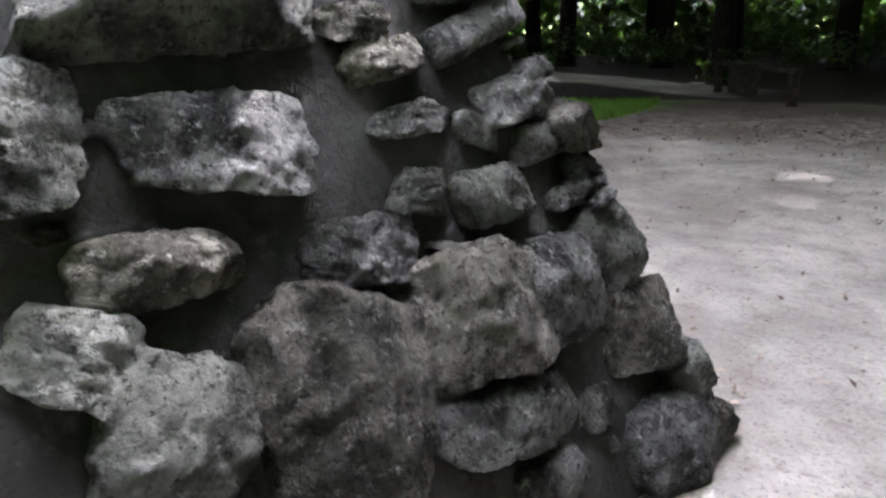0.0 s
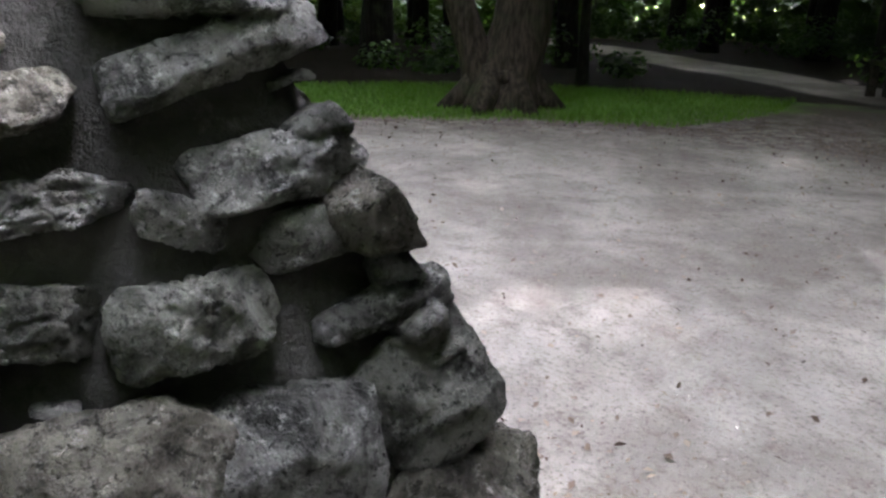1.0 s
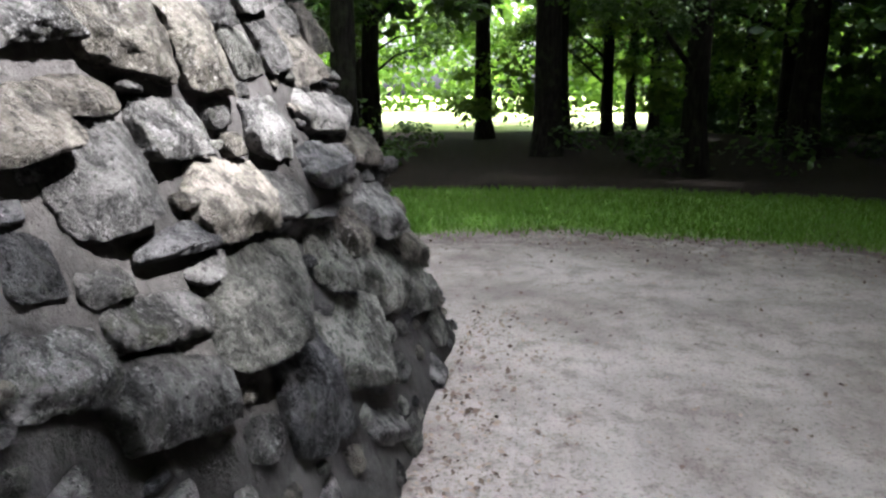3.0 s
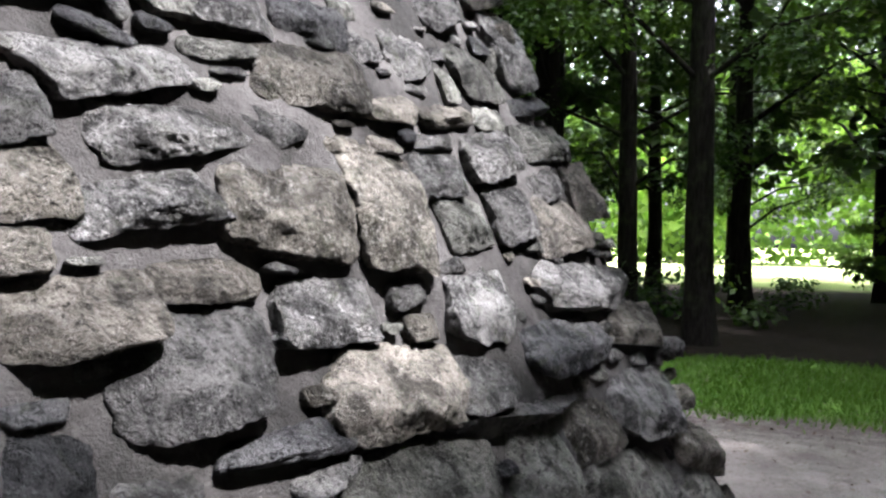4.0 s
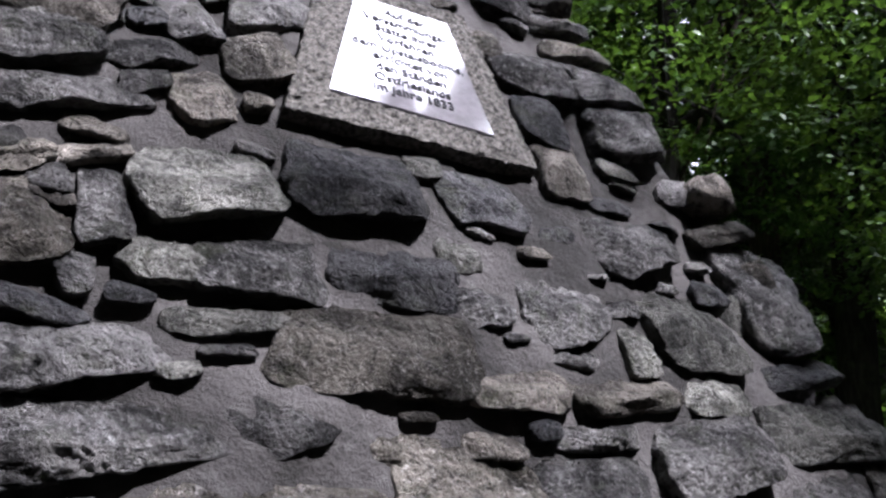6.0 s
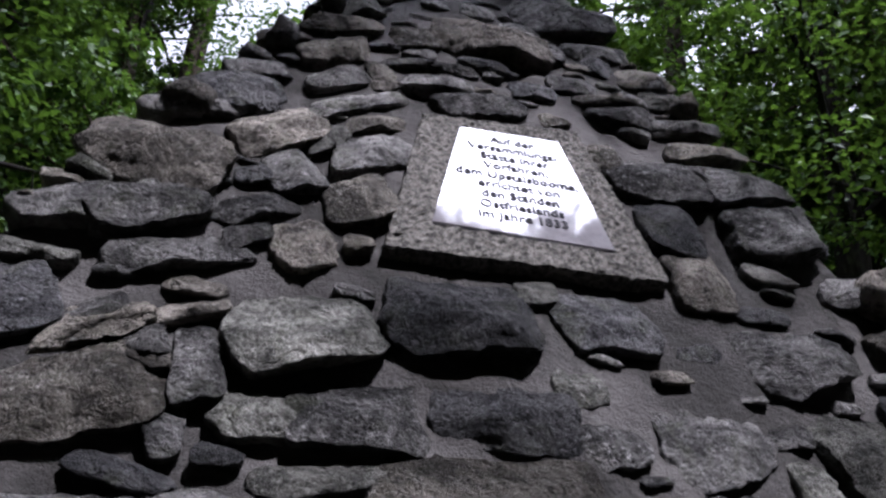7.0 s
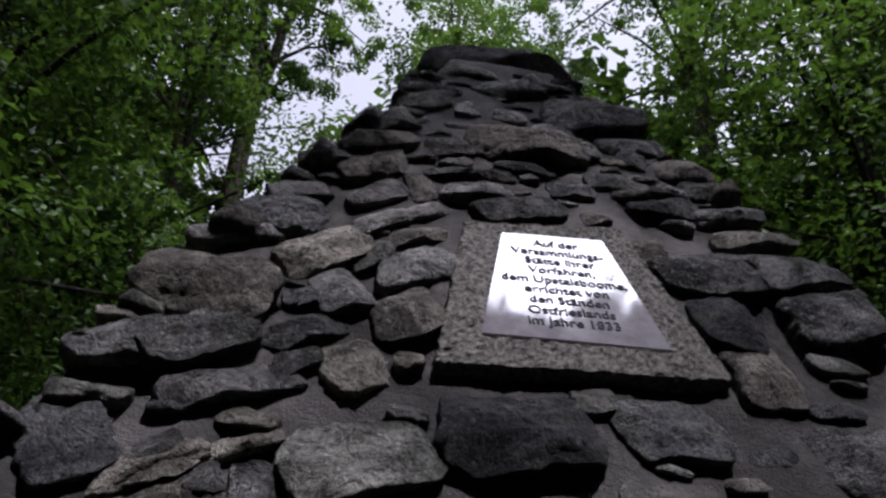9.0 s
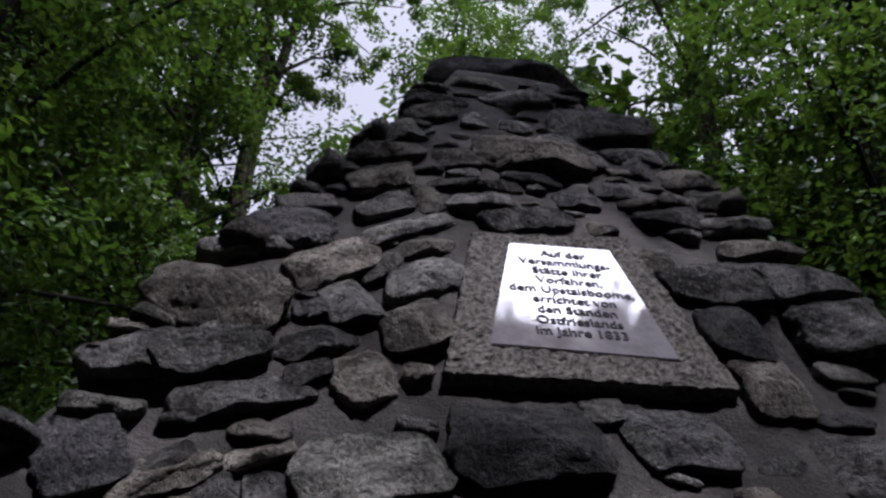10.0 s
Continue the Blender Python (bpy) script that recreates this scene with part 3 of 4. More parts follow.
def by_plaque(u, s, w, h):
    return 2.5 < s + h / 2 and s - h / 2 < 3.3 and abs(u - 0.01) - w / 2 < 0.42


laid_south = []
for i, row in enumerate(SOUTH_STONES):
    laid_south.append((row[0], row[1], row[2] * 1.04, row[3] * 1.1))
    high = row[1] > 2.55
    lay_stone("south", row[0], row[1], row[2] * (1.22 if high else 1.26), max(row[3] * (1.4 if high else 1.4), 0.07), row[4], row[5], row[6], 100 + i, proud=1.35 if high else 1.05, top_in=0.4 if high else 0.08)
laid_west = []
for i, row in enumerate(WEST_STONES):
    laid_west.append(row[:4])
    lay_stone("west", row[0], row[1], row[2] * 1.2, max(row[3] * 1.28, 0.09), row[4], row[5], row[6], 400 + i, proud=1.45, top_in=0.6)
filled("south", laid_south, 5200, 1, 3, by_plaque)
filled("west", laid_west, 1400, 2, 3, lambda u, s, w, h: u > 0.1 and s < 1.55 and w > 0.075)
filled("east", [], 900, 3, 2)
filled("north", [], 900, 4, 2)

# corner stones on the four edges
crng = random.Random(11)
for sx, sy, low in ((1, -1, 0.1), (-1, -1, 1.45), (1, 1, 0.1), (-1, 1, 0.1)):
    z = low
    while z < CORE_TOP - 0.1:
        hh = crng.uniform(0.16, 0.27)
        ww = crng.uniform(0.26, 0.36)
        hw = HALF - inset(z)
        me = stone_mesh(ww, hh, ww * 0.44, 1.0, 0.0, 900 + int(z * 100) + sx * 7 + sy * 3, 4, 1.0, 4.0, 1.0)
        me.materials.append(crng.choice(STONE_MATS))
        ob = child(new("stone", me), pyramid)
        lean = 18
        ob.matrix_local = pose(sx * (hw - 0.15), sy * (hw - 0.15), z, 0, 0, math.degrees(math.atan2(sx, -sy)) + crng.uniform(-25, 25)) @ pose(0, 0, 0, 90 - lean, 0, crng.uniform(-8, 8))
        z += hh + crng.uniform(0.01, 0.05)

# capstone
cap_me = stone_mesh(0.86, 0.25, 0.36, 1.0, 0.0, 77, 5, 0.8, 2.8, 0.9)
cap_me.materials.append(MAT_STONE_DARK)
cap = child(new("capstone", cap_me), pyramid)
cap.matrix_local = pose(0.03, 0.0, CORE_TOP + 0.05, 90, 3, 6)
tagged(cap, "broad rounded dark boulder that caps the top")

# ---- the plaque ----
plaque = tagged(new("memorial_plaque"), "trapezoid granite plaque with polished inscribed panel in the stonework", "plaque")
PLAQUE_POSE = on_face("south", 0.005, 2.87, 0.022)
plaque.matrix_world = PLAQUE_POSE


def prism(corners, z0, z1, bevel, cuts=0, jitter=0.0):
    bm = bmesh.new()
    low = [bm.verts.new((x, y, z0)) for x, y in corners]
    top = [bm.verts.new((x, y, z1)) for x, y in corners]
    bm.faces.new(reversed(low))
    bm.faces.new(top)
    k = len(corners)
    for i in range(k):
        bm.faces.new((low[i], low[(i + 1) % k], top[(i + 1) % k], top[i]))
    if bevel:
        bmesh.ops.bevel(bm, geom=list(bm.edges), offset=bevel, segments=2, affect="EDGES")
    if cuts:
        bmesh.ops.subdivide_edges(bm, edges=list(bm.edges), cuts=cuts, use_grid_fill=True)
        for v in bm.verts:
            v.co += Vector((noise.noise(v.co * 71), noise.noise(v.co * 73 + Vector((9, 0, 0))), noise.noise(v.co * 69 + Vector((0, 7, 0))))) * jitter
    return bm


part("surround", prism([(-0.34, -0.3), (0.365, -0.264), (0.224, 0.368), (-0.25, 0.302)], -0.08, 0.02, 0.0, 60, 0.007), MAT_GRANITE, plaque, "rough pecked granite surround")
PANEL = [(-0.231, -0.195), (0.24, -0.186), (0.156, 0.284), (-0.144, 0.264)]
panel = part("panel", prism(PANEL, -0.02, 0.025, 0.003), MAT_PLATE, plaque, "polished grey panel that mirrors the sky")
LINES = ("Auf der", "Versammlungs-", "Stätte ihrer", "Vorfahren,", "dem Upstalsboome,", "errichtet von", "den Ständen", "Ostfrieslands", "im Jahre 1833")
for i, words in enumerate(LINES):
    curve = bpy.data.curves.new("line", "FONT")
    curve.body, curve.size, curve.align_x, curve.extrude = words, 0.0425, "CENTER", 0.0012
    curve.offset = 0.0003
    tmp = bpy.data.objects.new("line", curve)
    me = bpy.data.meshes.new_from_object(tmp)
    bpy.data.objects.remove(tmp)
    me.materials.clear()
    me.materials.append(MAT_LETTER)
    ob = child(new("inscription_line", me), panel)
    ob.matrix_local = pose(0.006, 0.212 - i * 0.0435, 0.0265, 0, 0, 2)
    tagged(ob, "dark lettering: " + words)

# ---- the ground ----
def ground_mesh():
    verts, faces = [(0.0, 0.0, 0.0)], []
    radii = [0.4 * 1.055 ** i for i in range(1, 200)]
    radii = [r for r in radii if r < 3000]
    per = 128
    for r in radii:
        for k in range(per):
            a = 2 * math.pi * k / per
            p = Vector((r * math.cos(a), r * math.sin(a), 0))
            z = 0.0
            if r > 3:
                z = 0.03 * noise.fractal(p * 0.6, 1.0, 2.0, 4) * min(1, (r - 3) / 4)
            if r > 9:
                z += 0.12 * noise.noise(p * 0.15) * min(1, (r - 9) / 8)
            verts.append((p.x, p.y, z if r < 400 else 0.0))
    for k in range(per):
        faces.append((0, 1 + k, 1 + (k + 1) % per))
    for i in range(len(radii) - 1):
        for k in range(per):
            q = (k + 1) % per
            faces.append((1 + i * per + k, 1 + (i + 1) * per + k, 1 + (i + 1) * per + q, 1 + i * per + q))
    return mesh_of("ground", verts, faces, MAT_GROUND)


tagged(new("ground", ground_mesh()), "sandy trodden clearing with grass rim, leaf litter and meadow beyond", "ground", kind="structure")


# ---- trees ----
def leaves_around(centres, spread, count, size, rng):
    idx = rng.integers(0, len(centres), count)
    d = rng.normal(size=(count, 3))
    d /= np.linalg.norm(d, axis=1)[:, None]
    rad = rng.random(count)[:, None] ** 0.45
    p = centres[idx] + d * rad * spread[idx]
    nrm = d * 0.5 + np.array([0, 0, 0.9]) + rng.normal(size=(count, 3)) * 0.45
    nrm /= np.linalg.norm(nrm, axis=1)[:, None]
    return p, nrm, size * (0.6 + 0.8 * rng.random(count))


def tree(seed, height, radius, crown_low, crown_wide, leaves, leaf_size, clumps, bark, leafmat, label, lean=0.03):
    rng = np.random.default_rng(seed)
    top = Vector((rng.normal() * lean * height, rng.normal() * lean * height, height))
    line, rads = [], []
    for i in range(15):
        f = (i / 14) ** 1.7
        line.append(Vector((top.x * f * f + 0.12 * noise.noise(Vector((f * 4, seed, 0))), top.y * f * f + 0.12 * noise.noise(Vector((seed, f * 4, 3))), height * f - 0.1)))
        rads.append(radius * (1 - 0.86 * f) * (1 + 0.55 * math.exp(-f * height / 0.3)))
    pieces = [tube(line, rads, 12, seed, 0.25)]
    centres, spread = [], []
    for k in range(clumps):
        f = crown_low + (1 - crown_low) * ((k + rng.random()) / clumps)
        base = line[min(13, int(14 * f ** (1 / 1.7)))]
        a = k * 2.4 + rng.normal() * 0.4
        reach = crown_wide * (0.45 + 0.6 * rng.random()) * (1.0 - 0.55 * max(0, (f - 0.5) / 0.5))
        tip = base + Vector((math.cos(a) * reach, math.sin(a) * reach, reach * (0.15 + 0.5 * rng.random())))
        mid = (base + tip) / 2 + Vector((0, 0, 0.12 * reach))
        r0 = max(0.02, radius * 0.32 * (1 - 0.75 * f))
        pieces.append(tube([base, mid, tip], [r0, r0 * 0.6, r0 * 0.15], 6, seed + k, 0.1))
        for j in range(3):
            g = 0.45 + 0.3 * j
            c = base.lerp(tip, g) + Vector((rng.normal() * 0.25, rng.normal() * 0.25, rng.normal() * 0.15)) * crown_wide * 0.5
            centres.append(c)
            sp = crown_wide * (0.16 + 0.16 * rng.random())
            spread.append((sp, sp, sp * 0.45))
    root = tagged(new("tree"), label, "tree", "trees round the clearing")
    v, f = join(pieces)
    child(new("trunk", mesh_of("trunk", v, f, bark)), root)
    p, nrm, s = leaves_around(np.array(centres), np.array(spread), leaves, leaf_size, rng)
    child(new("crown", leaf_mesh("crown", p, nrm, s, leafmat, rng)), root)
    return root


FOREST = "tall slender forest tree with dark bark and layered green leaves"
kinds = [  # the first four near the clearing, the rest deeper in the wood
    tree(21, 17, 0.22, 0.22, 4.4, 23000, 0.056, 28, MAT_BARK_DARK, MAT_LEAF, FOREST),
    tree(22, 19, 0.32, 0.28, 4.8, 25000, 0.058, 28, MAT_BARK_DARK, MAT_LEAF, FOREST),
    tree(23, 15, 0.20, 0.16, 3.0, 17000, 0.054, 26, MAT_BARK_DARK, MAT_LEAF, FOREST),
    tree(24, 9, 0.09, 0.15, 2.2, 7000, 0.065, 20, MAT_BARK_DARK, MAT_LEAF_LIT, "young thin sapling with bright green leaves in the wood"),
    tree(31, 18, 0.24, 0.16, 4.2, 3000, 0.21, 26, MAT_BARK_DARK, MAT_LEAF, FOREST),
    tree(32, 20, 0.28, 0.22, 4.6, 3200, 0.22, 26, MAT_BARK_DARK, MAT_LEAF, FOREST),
    tree(51, 15, 0.34, 0.45, 5.2, 24000, 0.07, 32, MAT_BARK_DARK, MAT_LEAF, "spreading tree out of view, added to shade the clearing with its boughs"),
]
# those at x -6.8 to -7.2 are added to shade the west face
PLACED_TREES = [
    (14.9, -0.5, 1), (9.8, 2.7, 0), (23.2, 5.9, 2), (23.1, -2.4, 2), (24.8, -4.1, 2), (11.0, -7.0, 1), (11.6, 4.6, 2),
    (11.5, 6.2, 1), (15.0, -5.9, 1), (14.0, -11.0, 0), (-6.6, 8.2, 1), (6.9, 7.6, 1), (-9.0, 11.0, 1),
    (9.5, 10.0, 0), (-6.9, -1.4, 1), (-6.8, 3.6, 0), (-9.8, 8.0, 1), (-7.2, -6.4, 0), (-2.5, -13.2, 1), (8.8, -10.2, 0), (9.3, 6.3, 1), 
]
first = {}


def tall_tree(x, y, stems, clumps, leaves, seed, label, leafmat=MAT_LEAF_HALF_LIT):
    """A tall grey tree: stems are lines of (x, y, z, radius) from its foot; clumps are (x, y, z, spread) of its leaves."""
    rng = np.random.default_rng(seed)
    root = tagged(new("tree"), label, "tree", "trees round the clearing")
    root.location = (x, y, -0.05)
    lines = [[Vector(q[:3]) for q in stem] for stem in stems]
    pieces = [tube(line, [q[3] for q in stem], 12, seed + i, 0.2) for i, (line, stem) in enumerate(zip(lines, stems))]
    points = [p for line in lines for p in line if p.z > 5]
    centres, spread = [], []
    for cx, cy, cz, sp in clumps:
        c = Vector((cx, cy, cz))
        foot = min(points, key=lambda p: (p - c).length + abs(p.z - c.z + 1.5))
        mid = foot.lerp(c, 0.5) + Vector((0, 0, 0.25))
        pieces.append(tube([foot, mid, c], [0.06, 0.035, 0.012], 6, seed, 0.15))
        for k in range(7):
            o = Vector(rng.normal(size=3)) * sp * 0.5
            o.z *= 0.7
            centres.append(c + o)
            r = sp * (0.25 + 0.2 * rng.random())
            spread.append((r, r, r * 0.55))
    v, f = join(pieces)
    child(new("trunk", mesh_of("trunk", v, f, MAT_BARK)), root)
    p, nrm, sz = leaves_around(np.array(centres), np.array(spread), leaves, 0.05, rng)
    child(new("crown", leaf_mesh("crown", p, nrm, sz, leafmat, rng)), root)


def north_trees():
    rng = np.random.default_rng(77)

    def crown(lo, hi, wide, n, sp, turn=0.0, keep=lambda x, y, z: True):
        made = []
        for k in range(n):
            a, z = k * 2.4 + turn, lo + (hi - lo) * (k + rng.random()) / n
            r = wide * math.sqrt(rng.random())
            x, y = r * math.cos(a), r * math.sin(a)
            if keep(x, y, z):
                made.append((x, y, z, sp * (0.8 + 0.5 * rng.random())))
        return made

    tall_tree(-4.1, 11.4, [[(0, 0, -0.1, 0.3), (-0.05, 0, 3, 0.22), (-0.05, 0, 8, 0.19), (-0.4, -0.1, 12, 0.16), (-0.9, -0.2, 16, 0.1), (-1.2, -0.2, 20, 0.03)]],
              crown(7, 20, 3.4, 46, 1.0, 0.0, lambda x, y, z: x < 0.9), 30000, 61, "tall grey-barked tree with a straight stem and high crown", MAT_LEAF)
    tall_tree(-3.3, 11.8, [[(0, 0, -0.1, 0.32), (0.05, 0, 4, 0.24), (0, 0, 9, 0.21), (-0.15, 0, 13.4, 0.19), (-0.45, 0, 17, 0.12), (-0.6, 0, 21, 0.03)],
                           [(-0.15, 0, 13.2, 0.15), (0.1, 0, 14.6, 0.13), (0.25, 0.1, 17, 0.09), (0.3, 0.1, 20, 0.02)]],
              crown(14.5, 22, 3.0, 30, 0.9, 1.0, lambda x, y, z: x < 0.6 or z > 17) + [(0.9, 0.2, 14.6, 0.75), (1.5, 0, 15.4, 0.7), (0.7, 0.3, 11.2, 0.6), (0.5, 0.2, 10.0, 0.6)],
              24000, 62, "tall grey-barked tree whose stem forks high up")
    tall_tree(6.0, 10.1, [[(0, 0, -0.1, 0.36), (0, 0, 4, 0.27), (0.05, 0, 9, 0.24), (0, 0, 14, 0.2), (0.15, -0.1, 18, 0.14), (0.2, -0.2, 22, 0.03)]],
              crown(15.5, 22, 4.0, 30, 1.0, 2.0) + crown(8.5, 12.6, 2.6, 26, 0.9, 0.7), 32000, 63, "tall dark-stemmed tree with bright layered foliage")
    tall_tree(1.4, 15.5, [[(0, 0, -0.1, 0.3), (0, 0, 6, 0.22), (0.2, 0, 13, 0.17), (0.1, 0.2, 19, 0.1), (0.1, 0.2, 23, 0.03)]],
              crown(15.5, 24, 3.4, 46, 1.0, 0.5, lambda x, y, z: x > -0.7), 26000, 64, "tall tree with a bright green crown behind the pyramid")
    tall_tree(-7.6, 9.4, [[(0, 0, -0.1, 0.3), (0, 0, 5, 0.22), (-0.2, 0.1, 11, 0.16), (0, 0, 18, 0.04)]],
              crown(2.5, 19, 3.6, 80, 1.05, 0.2), 46000, 65, "densely leaved tall tree beside the clearing", MAT_LEAF)
    tall_tree(9.2, 7.6, [[(0, 0, -0.1, 0.32), (0, 0, 5, 0.24), (0.1, 0.1, 11, 0.18), (0, 0, 19, 0.04)]],
              crown(4.5, 19, 3.6, 80, 1.05, 0.9), 46000, 66, "densely leaved tall tree at the edge of the wood", MAT_LEAF)


north_trees()


def plant(k, m):
    if k not in first:
        first[k] = True
        kinds[k].matrix_basis = m
    else:
        copy_thing(kinds[k], m)


trng = random.Random(5)
spots = []
for x, y, k in PLACED_TREES:
    spots.append((x, y))
    _, turn = trng.random(), trng.uniform(0, 360)
    plant(k, pose(x, y, -0.05, 0, 0, turn))
for i in range(4000):
    a, r = trng.uniform(0, 2 * math.pi), trng.uniform(10.5, 27) if i < 500 else trng.uniform(16, 33)
    x, y = r * math.cos(a), 1 + r * math.sin(a)
    if any((x - p) ** 2 + (y - q) ** 2 < (9.0 if i < 500 else 7.0) for p, q in spots) or len(spots) > 140:
        continue
    if r > 24 and -0.12 < a - (2 * math.pi if a > math.pi else 0) < 0.5:
        continue
    if x < 4 and y < -4 and r < 14:
        continue
    if abs((x - 5) * 0.37 + (y + 11.6) * 0.93) < 2.2 and x > -2:
        continue
    if abs(math.degrees(math.atan2(y + 0.6, x + 0.5)) - 98) < 9:
        continue
    spots.append((x, y))
    near = (0, 1, 2) if x < 0 or y > 8 else (0, 1, 2, 3, 3, 2)
    plant(trng.choice(near) if r < 13.5 else trng.choice((4, 5)), pose(x, y, -0.05, 0, 0, trng.uniform(0, 360)))

# unseen tree added south-west of the pyramid to block sky light
plant(6, pose(-5.2, -4.4, -0.05, 0, 0, 40))


def twin_beech():
    """The old beech with two stems and a flared foot at the edge of the yard."""
    root = tagged(new("old_beech_tree"), "old twin-stemmed beech with flared roots on the grass rim", "tree")
    root.location = (4.85, -5.25, 0)
    rng = np.random.default_rng(3)
    d = Vector((0.55, 0.83, 0))
    main = [Vector((0, 0, -0.1)), d * -0.03 + Vector((0, 0, 0.15)), d * -0.1 + Vector((0, 0, 0.5)), d * -0.22 + Vector((0, 0, 1.0)), d * -0.38 + Vector((0, 0, 2.2)), d * -0.45 + Vector((0, 0, 4.5)), Vector((0.1, -0.4, 8)), Vector((0.5, -0.5, 12)), Vector((0.8, -0.6, 17))]
    rads = [0.55, 0.48, 0.38, 0.33, 0.315, 0.3, 0.26, 0.2, 0.06]
    pieces = [tube(main, rads, 20, 4, 0.35)]
    side = [d * 0.12 + Vector((0, 0, 0.1)), d * 0.36 + Vector((0, 0, 0.7)), d * 0.56 + Vector((0, 0, 1.3)), d * 1.0 + Vector((0, 0, 2.6)), d * 1.5 + Vector((0, 0, 5)), d * 2.6 + Vector((0, 0, 9)), d * 3.4 + Vector((0, 0, 14))]
    pieces.append(tube(side, [0.33, 0.21, 0.185, 0.175, 0.165, 0.13, 0.04], 16, 9, 0.25))
    for k in range(7):
        a = k * 0.9 + 0.3
        o = Vector((math.cos(a), math.sin(a), 0))
        pieces.append(tube([o * 0.24 + Vector((0, 0, 0.5)), o * 0.46 + Vector((0, 0, 0.2)), o * 0.8 + Vector((0, 0, -0.04))], [0.15, 0.16, 0.09], 8, k, 0.3))
    centres, spread = [], []
    for k in range(30):
        stem = main if k % 2 else side
        base = stem[-2 - (k % 3)].lerp(stem[-1 - (k % 3)], rng.random())
        a = k * 2.4
        reach = 2.4 + 2.6 * rng.random()
        tip = base + Vector((math.cos(a) * reach, math.sin(a) * reach, reach * 0.35))
        pieces.append(tube([base, (base + tip) / 2 + Vector((0, 0, 0.3)), tip], [0.09, 0.06, 0.015], 6, k, 0.1))
        for j in range(3):
            c = base.lerp(tip, 0.4 + 0.33 * j) + Vector(rng.normal(size=3)) * 0.5
            centres.append(c)
            sp = 0.7 + 0.6 * rng.random()
            spread.append((sp, sp, sp * 0.45))
    # knots on the stems
    for k in range(16):
        h = 0.25 + 3.0 * rng.random()
        a = rng.random() * 6.28
        i = max(j for j in range(len(main) - 1) if main[j].z <= h)
        g = (h - main[i].z) / (main[i + 1].z - main[i].z)
        o = Vector((math.cos(a), math.sin(a), 0))
        c = main[i].lerp(main[i + 1], g)
        rr = rads[i] * (1 - g) + rads[i + 1] * g
        b = 0.07 + 0.09 * rng.random()
        pieces.append(tube([c + o * (rr - 0.1), c + o * rr, c + o * (rr + b * 0.45), c + o * (rr + b * 0.75)], [b * 1.3, b * 1.2, b * 0.85, b * 0.2], 9, 50 + k, 0.3))
    # unseen limbs and leaves added to shade the yard, with two gaps for sun
    gaps = [(-2.82, 1.0, 0.5, 0.8), (-2.95, 2.0, 0.8, 0.6), (-3.72, 1.55, 0.3, 0.5), (-3.6, -1.85, 0.05, 0.05)]
    shade_roof, wide, k = [], [], 0
    for i in range(21):
        for j in range(19):
            c = Vector((-8.4 + 0.72 * i, -9.6 + 0.72 * j, 11.6)) + Vector(rng.normal(size=3)) * 0.2
            if any(((c.x - gx) / (rx + 0.5)) ** 2 + ((c.y - gy) / (ry + 0.5)) ** 2 < 1 for gx, gy, rx, ry in gaps):
                continue
            shade_roof.append(c)
            sp = 0.55 + 0.2 * rng.random()
            wide.append((sp, sp, sp * 0.5))
            k += 1
            if k % 4 == 0:
                foot = (main if c.x + c.y < 0 else side)[-3].lerp(Vector((0.4, 0, 10.5)), 0.5 * rng.random())
                mid = foot.lerp(c, 0.55) + Vector((0, 0, 0.5))
                pieces.append(tube([foot, mid, c], [0.09, 0.05, 0.015], 6, 80 + k, 0.15))
    # unseen sprays ending three limbs above the pyramid, added to darken the panel's reflection
    sprays = (
        (0.3, [(0.4, 0.2, 9.5), (-1.6, 2.0, 11.0), (-2.9, 3.4, 11.6), (-3.4, 3.7, 11.7)]),
        (0.3, [(1.0, 1.6, 9.0), (-0.1, 2.6, 11.0), (-1.1, 3.5, 11.6), (-1.5, 3.9, 11.8)]),
        (0.5, [(1.2, 2.0, 9.2), (0.4, 3.6, 11.0), (-0.1, 4.5, 11.6), (-0.6, 5.1, 11.7)]),
    )
    for reach, limb in sprays:
        limb = [Vector(q) for q in limb]
        pieces.append(tube(limb, [0.1, 0.06, 0.03, 0.012], 7, 200, 0.15))
        for j in range(7):
            c = limb[2].lerp(limb[3], rng.random()) + Vector(rng.normal(size=3)) * reach * 0.93
            centres += [c] * 3
            spread += [(reach, reach, reach * 0.6)] * 3
    v, f = join(pieces)
    child(new("trunk", mesh_of("trunk", v, f, MAT_BARK)), root)
    p, nrm, s = leaves_around(np.array(centres), np.array(spread), 16000, 0.075, rng)
    p2, nrm2, s2 = leaves_around(np.array(shade_roof), np.array(wide), 115000, 0.095, rng)
    child(new("crown", leaf_mesh("crown", np.concatenate([p, p2]), np.concatenate([nrm, nrm2]), np.concatenate([s, s2]), MAT_LEAF, rng)), root)


twin_beech()


def far_woods():
    rng = np.random.default_rng(8)
    n = 26000
    a = rng.uniform(-0.5, 0.85, n)
    r = 62 + rng.random(n) * 16
    hmax = 16 + 4 * np.sin(a * 13) + 2.5 * np.sin(a * 31 + 1)
    z = hmax * rng.random(n) ** 0.8
    p = np.stack([r * np.cos(a), r * np.sin(a), z], 1)
    nrm = rng.normal(size=(n, 3)) + np.array([0, 0, 0.8])
    nrm /= np.linalg.norm(nrm, axis=1)[:, None]
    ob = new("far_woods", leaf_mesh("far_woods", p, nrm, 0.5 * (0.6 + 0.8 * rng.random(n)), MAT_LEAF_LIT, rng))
    tagged(ob, "sunlit green woods far behind the meadow", "woods", kind="stuff")


far_woods()


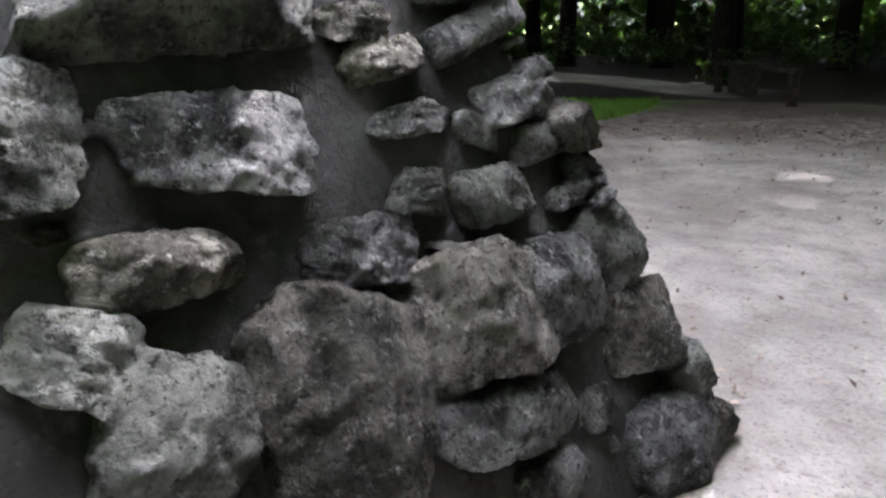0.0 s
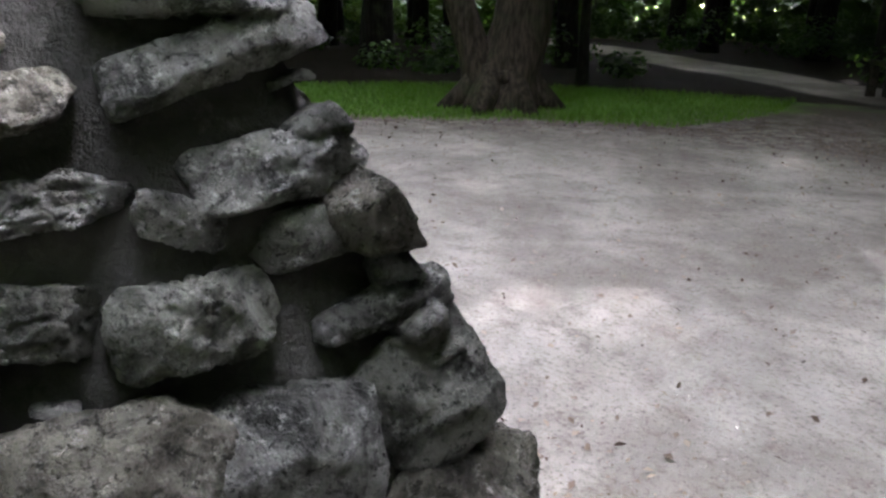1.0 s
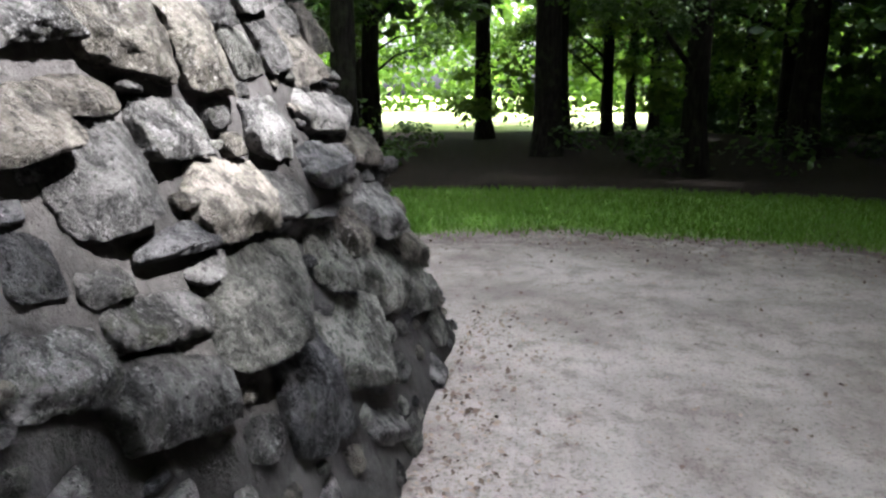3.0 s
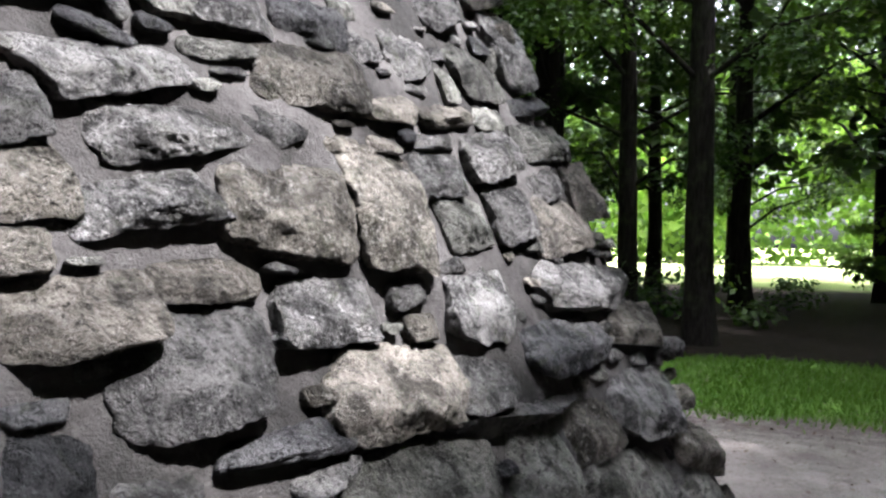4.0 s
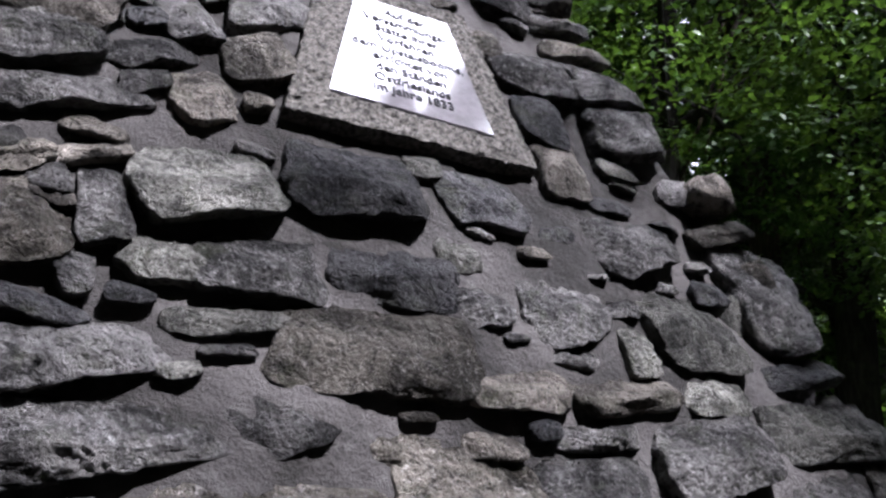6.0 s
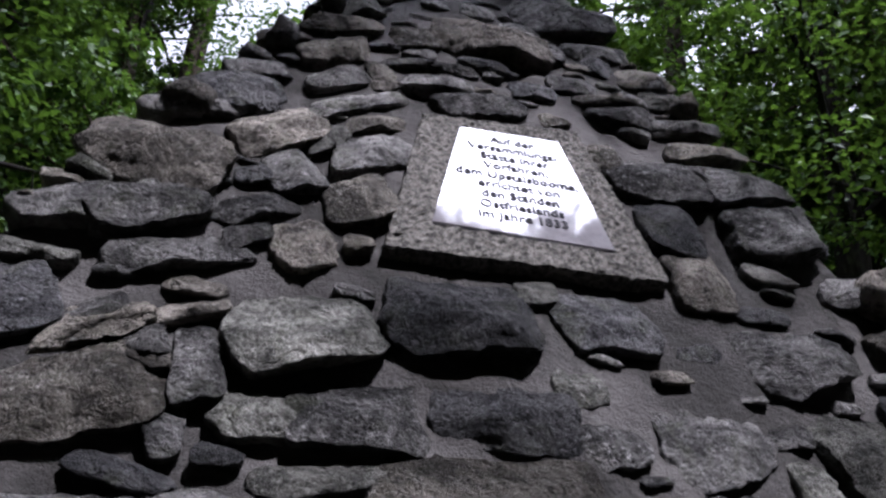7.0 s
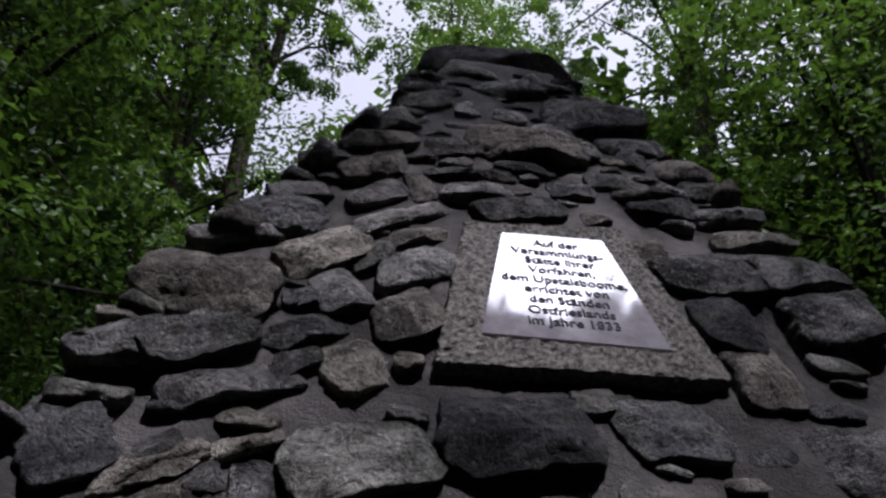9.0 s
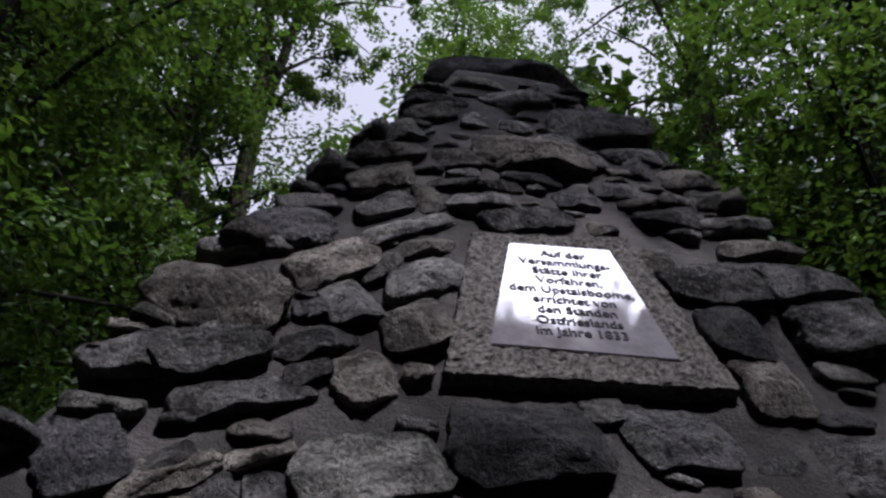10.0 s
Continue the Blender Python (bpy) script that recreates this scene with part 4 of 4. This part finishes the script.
def lit_brush():
    """Growth between the trunks east and south-east of the clearing, coloured light green as if sunlit."""
    rng = np.random.default_rng(58)
    cs, sp = [], []
    for i in range(260):
        a, r = rng.uniform(-0.95, 0.1), rng.uniform(18, 34)
        w = rng.uniform(0.5, 1.4)
        if abs((r * math.cos(a) - 5) * 0.37 + (1 + r * math.sin(a) + 11.6) * 0.93) < 2.4:
            continue
        cs.append((r * math.cos(a), 1 + r * math.sin(a), 0.8 + 8.5 * rng.random()))
        sp.append((w, w, w * 0.5))
    p, nrm, s = leaves_around(np.array(cs), np.array(sp), 64000, 0.1, rng)
    p[:, 2] = np.abs(p[:, 2])
    tagged(new("young_growth", leaf_mesh("young_growth", p, nrm, s, MAT_LEAF_LIT, rng)), "leaves between the trunks of the wood, in a sunlit green", "undergrowth", kind="stuff")


lit_brush()


def wood_depth():
    """The thick of the wood behind the nearer trees, open towards the meadow in the east."""
    rng = np.random.default_rng(18)
    n = 165000
    a = rng.uniform(-math.pi, math.pi, n)
    r = rng.uniform(28, 41, n)
    z = 17 * rng.random(n) ** 1.5 * (0.8 + 0.2 * np.sin(a * 17))
    east = (a > -0.16) & (a < 0.48)
    keep = ~east | (z > 5 + 1.5 * np.sin(a * 40))
    keep &= ~((np.abs(np.sin(a * 7.0 + np.sin(a * 3) * 2)) < 0.12) & (z > 6))
    p = np.stack([r * np.cos(a), r * np.sin(a), z], 1)[keep]
    n = len(p)
    nrm = rng.normal(size=(n, 3)) + np.array([0, 0, 0.8])
    nrm /= np.linalg.norm(nrm, axis=1)[:, None]
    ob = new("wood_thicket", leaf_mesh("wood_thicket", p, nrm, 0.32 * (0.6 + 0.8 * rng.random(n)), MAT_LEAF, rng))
    tagged(ob, "dense dark green thicket deep in the wood", "woods", kind="stuff")


wood_depth()


def treetops():
    """Leaves closing over the wood to the south and west, mostly unseen, added to shade it."""
    rng = np.random.default_rng(19)
    ps, ss = [], []
    for lo, hi, n, size in ((196, 316, 42000, 0.34), (110, 196, 42000, 0.2)):
        a = np.radians(rng.uniform(lo, hi, n))
        r = np.sqrt(rng.uniform(14.0 ** 2, (43.0 if size > 0.25 else 32.0) ** 2, n))
        z = 16.0 + 0.05 * r + 1.6 * np.sin(r * 1.1 + a * 9) + rng.normal(size=n) * 0.9
        x, y = r * np.cos(a), 1 + r * np.sin(a)
        # a lane cut in the leaves to let sun onto the footpath
        lane = np.abs((x - 8.1) * 0.37 + (y + 19.5) * 0.93) < 1.5
        keep = ~lane | (x < -1) | (rng.random(n) < 0.15)
        ps.append(np.stack([x, y, z], 1)[keep])
        ss.append((size * (0.6 + 0.8 * rng.random(n)))[keep])
    p, size = np.concatenate(ps), np.concatenate(ss)
    nrm = rng.normal(size=(len(p), 3)) * 0.6 + np.array([0, 0, 0.9])
    nrm /= np.linalg.norm(nrm, axis=1)[:, None]
    tagged(new("treetops", leaf_mesh("treetops", p, nrm, size, MAT_LEAF, rng)), "closed dark green canopy of leaves added to shade the wood", "woods", kind="stuff")


treetops()


def undergrowth():
    """Low bushes and brush between the trunks."""
    rng = np.random.default_rng(28)
    cs, sp = [], []
    for i in range(420):
        a, r = rng.uniform(-math.pi, math.pi), rng.uniform(11.5, 30)
        x, y = r * math.cos(a), 1 + r * math.sin(a)
        if abs((x - 5) * 0.37 + (y + 11.6) * 0.93) < 2.4 and x > -2:
            continue
        if x < 4 and y < -4 and r < 15:
            continue
        if -0.13 < a < 0.48 and rng.random() < 0.6:
            continue
        w = rng.uniform(0.4, 1.3)
        cs.append((x, y, w * 0.35 * rng.uniform(0.6, 2.2)))
        sp.append((w, w, w * 0.5))
    p, nrm, s = leaves_around(np.array(cs), np.array(sp), 60000, 0.07, rng)
    p[:, 2] = np.abs(p[:, 2])
    tagged(new("undergrowth", leaf_mesh("undergrowth", p, nrm, s, MAT_LEAF, rng)), "low leafy undergrowth on the dark forest floor", "undergrowth", kind="stuff")


undergrowth()


def ground_litter():
    """Crumbs of bark, dry leaves and small stones strewn over the sand."""
    rng = np.random.default_rng(38)
    n = 30000
    a, r = rng.uniform(-math.pi, 0.5, n), np.sqrt(rng.random(n)) * 8.5
    x, y = r * np.cos(a), r * np.sin(a) - 0.3
    keep = (np.abs(x) > HALF) | (y < -0.03) | (y > 2 * HALF)
    edge = (rng.random(n) < 0.35 + 0.65 * np.clip((r - 3) / 3, 0, 1))
    p = np.stack([x, y, np.full(n, 0.012)], 1)[keep & edge]
    m = 1900
    foot = np.stack([rng.uniform(-2.0, 2.6, m), -0.04 - np.abs(rng.normal(size=m)) * 0.28, np.full(m, 0.012)], 1)
    rim_a = rng.uniform(-1.5, 0.15, m * 2)
    rim_r = 5.7 + rng.normal(size=m * 2) * 0.45
    rim = np.stack([rim_r * np.cos(rim_a) - 0.5, rim_r * np.sin(rim_a) - 1.0, np.full(m * 2, 0.014)], 1)
    p = np.concatenate([p, foot, rim])
    n = len(p)
    nrm = rng.normal(size=(n, 3)) * 0.35 + np.array([0, 0, 1.0])
    nrm /= np.linalg.norm(nrm, axis=1)[:, None]
    ob = new("leaf_litter", leaf_mesh("leaf_litter", p, nrm, 0.005 + 0.018 * rng.random(n) ** 3, MAT_LITTER, rng))
    tagged(ob, "small brown leaf crumbs and chips strewn on the sand", "litter", kind="stuff")


ground_litter()


def grass():
    rng = np.random.default_rng(12)
    n = 52000
    a = rng.uniform(-1.15, 1.2, n)
    r = rng.uniform(5.85, 9.4, n) + rng.normal(size=n) * 0.14
    x, y = r * np.cos(a) - 0.5, r * np.sin(a) - 1.0
    keep = (x > 2.6)
    x, y = x[keep], y[keep]
    n = len(x)
    hgt = 0.035 + 0.05 * rng.random(n)
    w = 0.006 + 0.006 * rng.random(n)
    t = rng.random(n) * 2 * math.pi
    lx, ly = np.cos(t), np.sin(t)
    bend = rng.normal(size=(n, 2)) * 0.03
    v = np.stack([np.stack([x - lx * w, y - ly * w, 0 * x - 0.01], 1), np.stack([x + lx * w, y + ly * w, 0 * x - 0.01], 1), np.stack([x + bend[:, 0], y + bend[:, 1], hgt], 1)], 1).reshape(-1, 3)
    me = bpy.data.meshes.new("grass")
    me.vertices.add(3 * n)
    me.vertices.foreach_set("co", v.astype(np.float32).ravel())
    me.loops.add(3 * n)
    me.loops.foreach_set("vertex_index", np.arange(3 * n, dtype=np.int32))
    me.polygons.add(n)
    me.polygons.foreach_set("loop_start", np.arange(0, 3 * n, 3, dtype=np.int32))
    me.polygons.foreach_set("loop_total", np.full(n, 3, dtype=np.int32))
    me.materials.append(MAT_GRASS)
    me.update(calc_edges=True)
    tagged(new("grass", me), "short green grass on the rim of the clearing", "grass", kind="stuff")


grass()


def rail_fence():
    """A low barrier of two squared posts and a beam beside the way in."""
    fence = tagged(new("rail_barrier"), "low dark weathered wooden rail barrier beside the path", "barrier")
    fence.matrix_world = pose(2.23, -10.52, 0, 0, 0, -44)
    for x in (-1.4, 1.4):
        post = part("post", prism([(-0.06, -0.06), (0.06, -0.06), (0.06, 0.06), (-0.06, 0.06)], -0.1, 0.47, 0.01), MAT_WOOD, fence)
        post.location = (x, 0, 0)
    part("beam", prism([(-1.55, -0.05), (1.55, -0.05), (1.55, 0.05), (-1.55, 0.05)], 0.472, 0.55, 0.012), MAT_WOOD, fence)
    part("board", prism([(-0.2, -0.025), (0.9, -0.025), (0.9, 0.025), (-0.2, 0.025)], 0.04, 0.47, 0.005), MAT_WOOD, fence)


rail_fence()
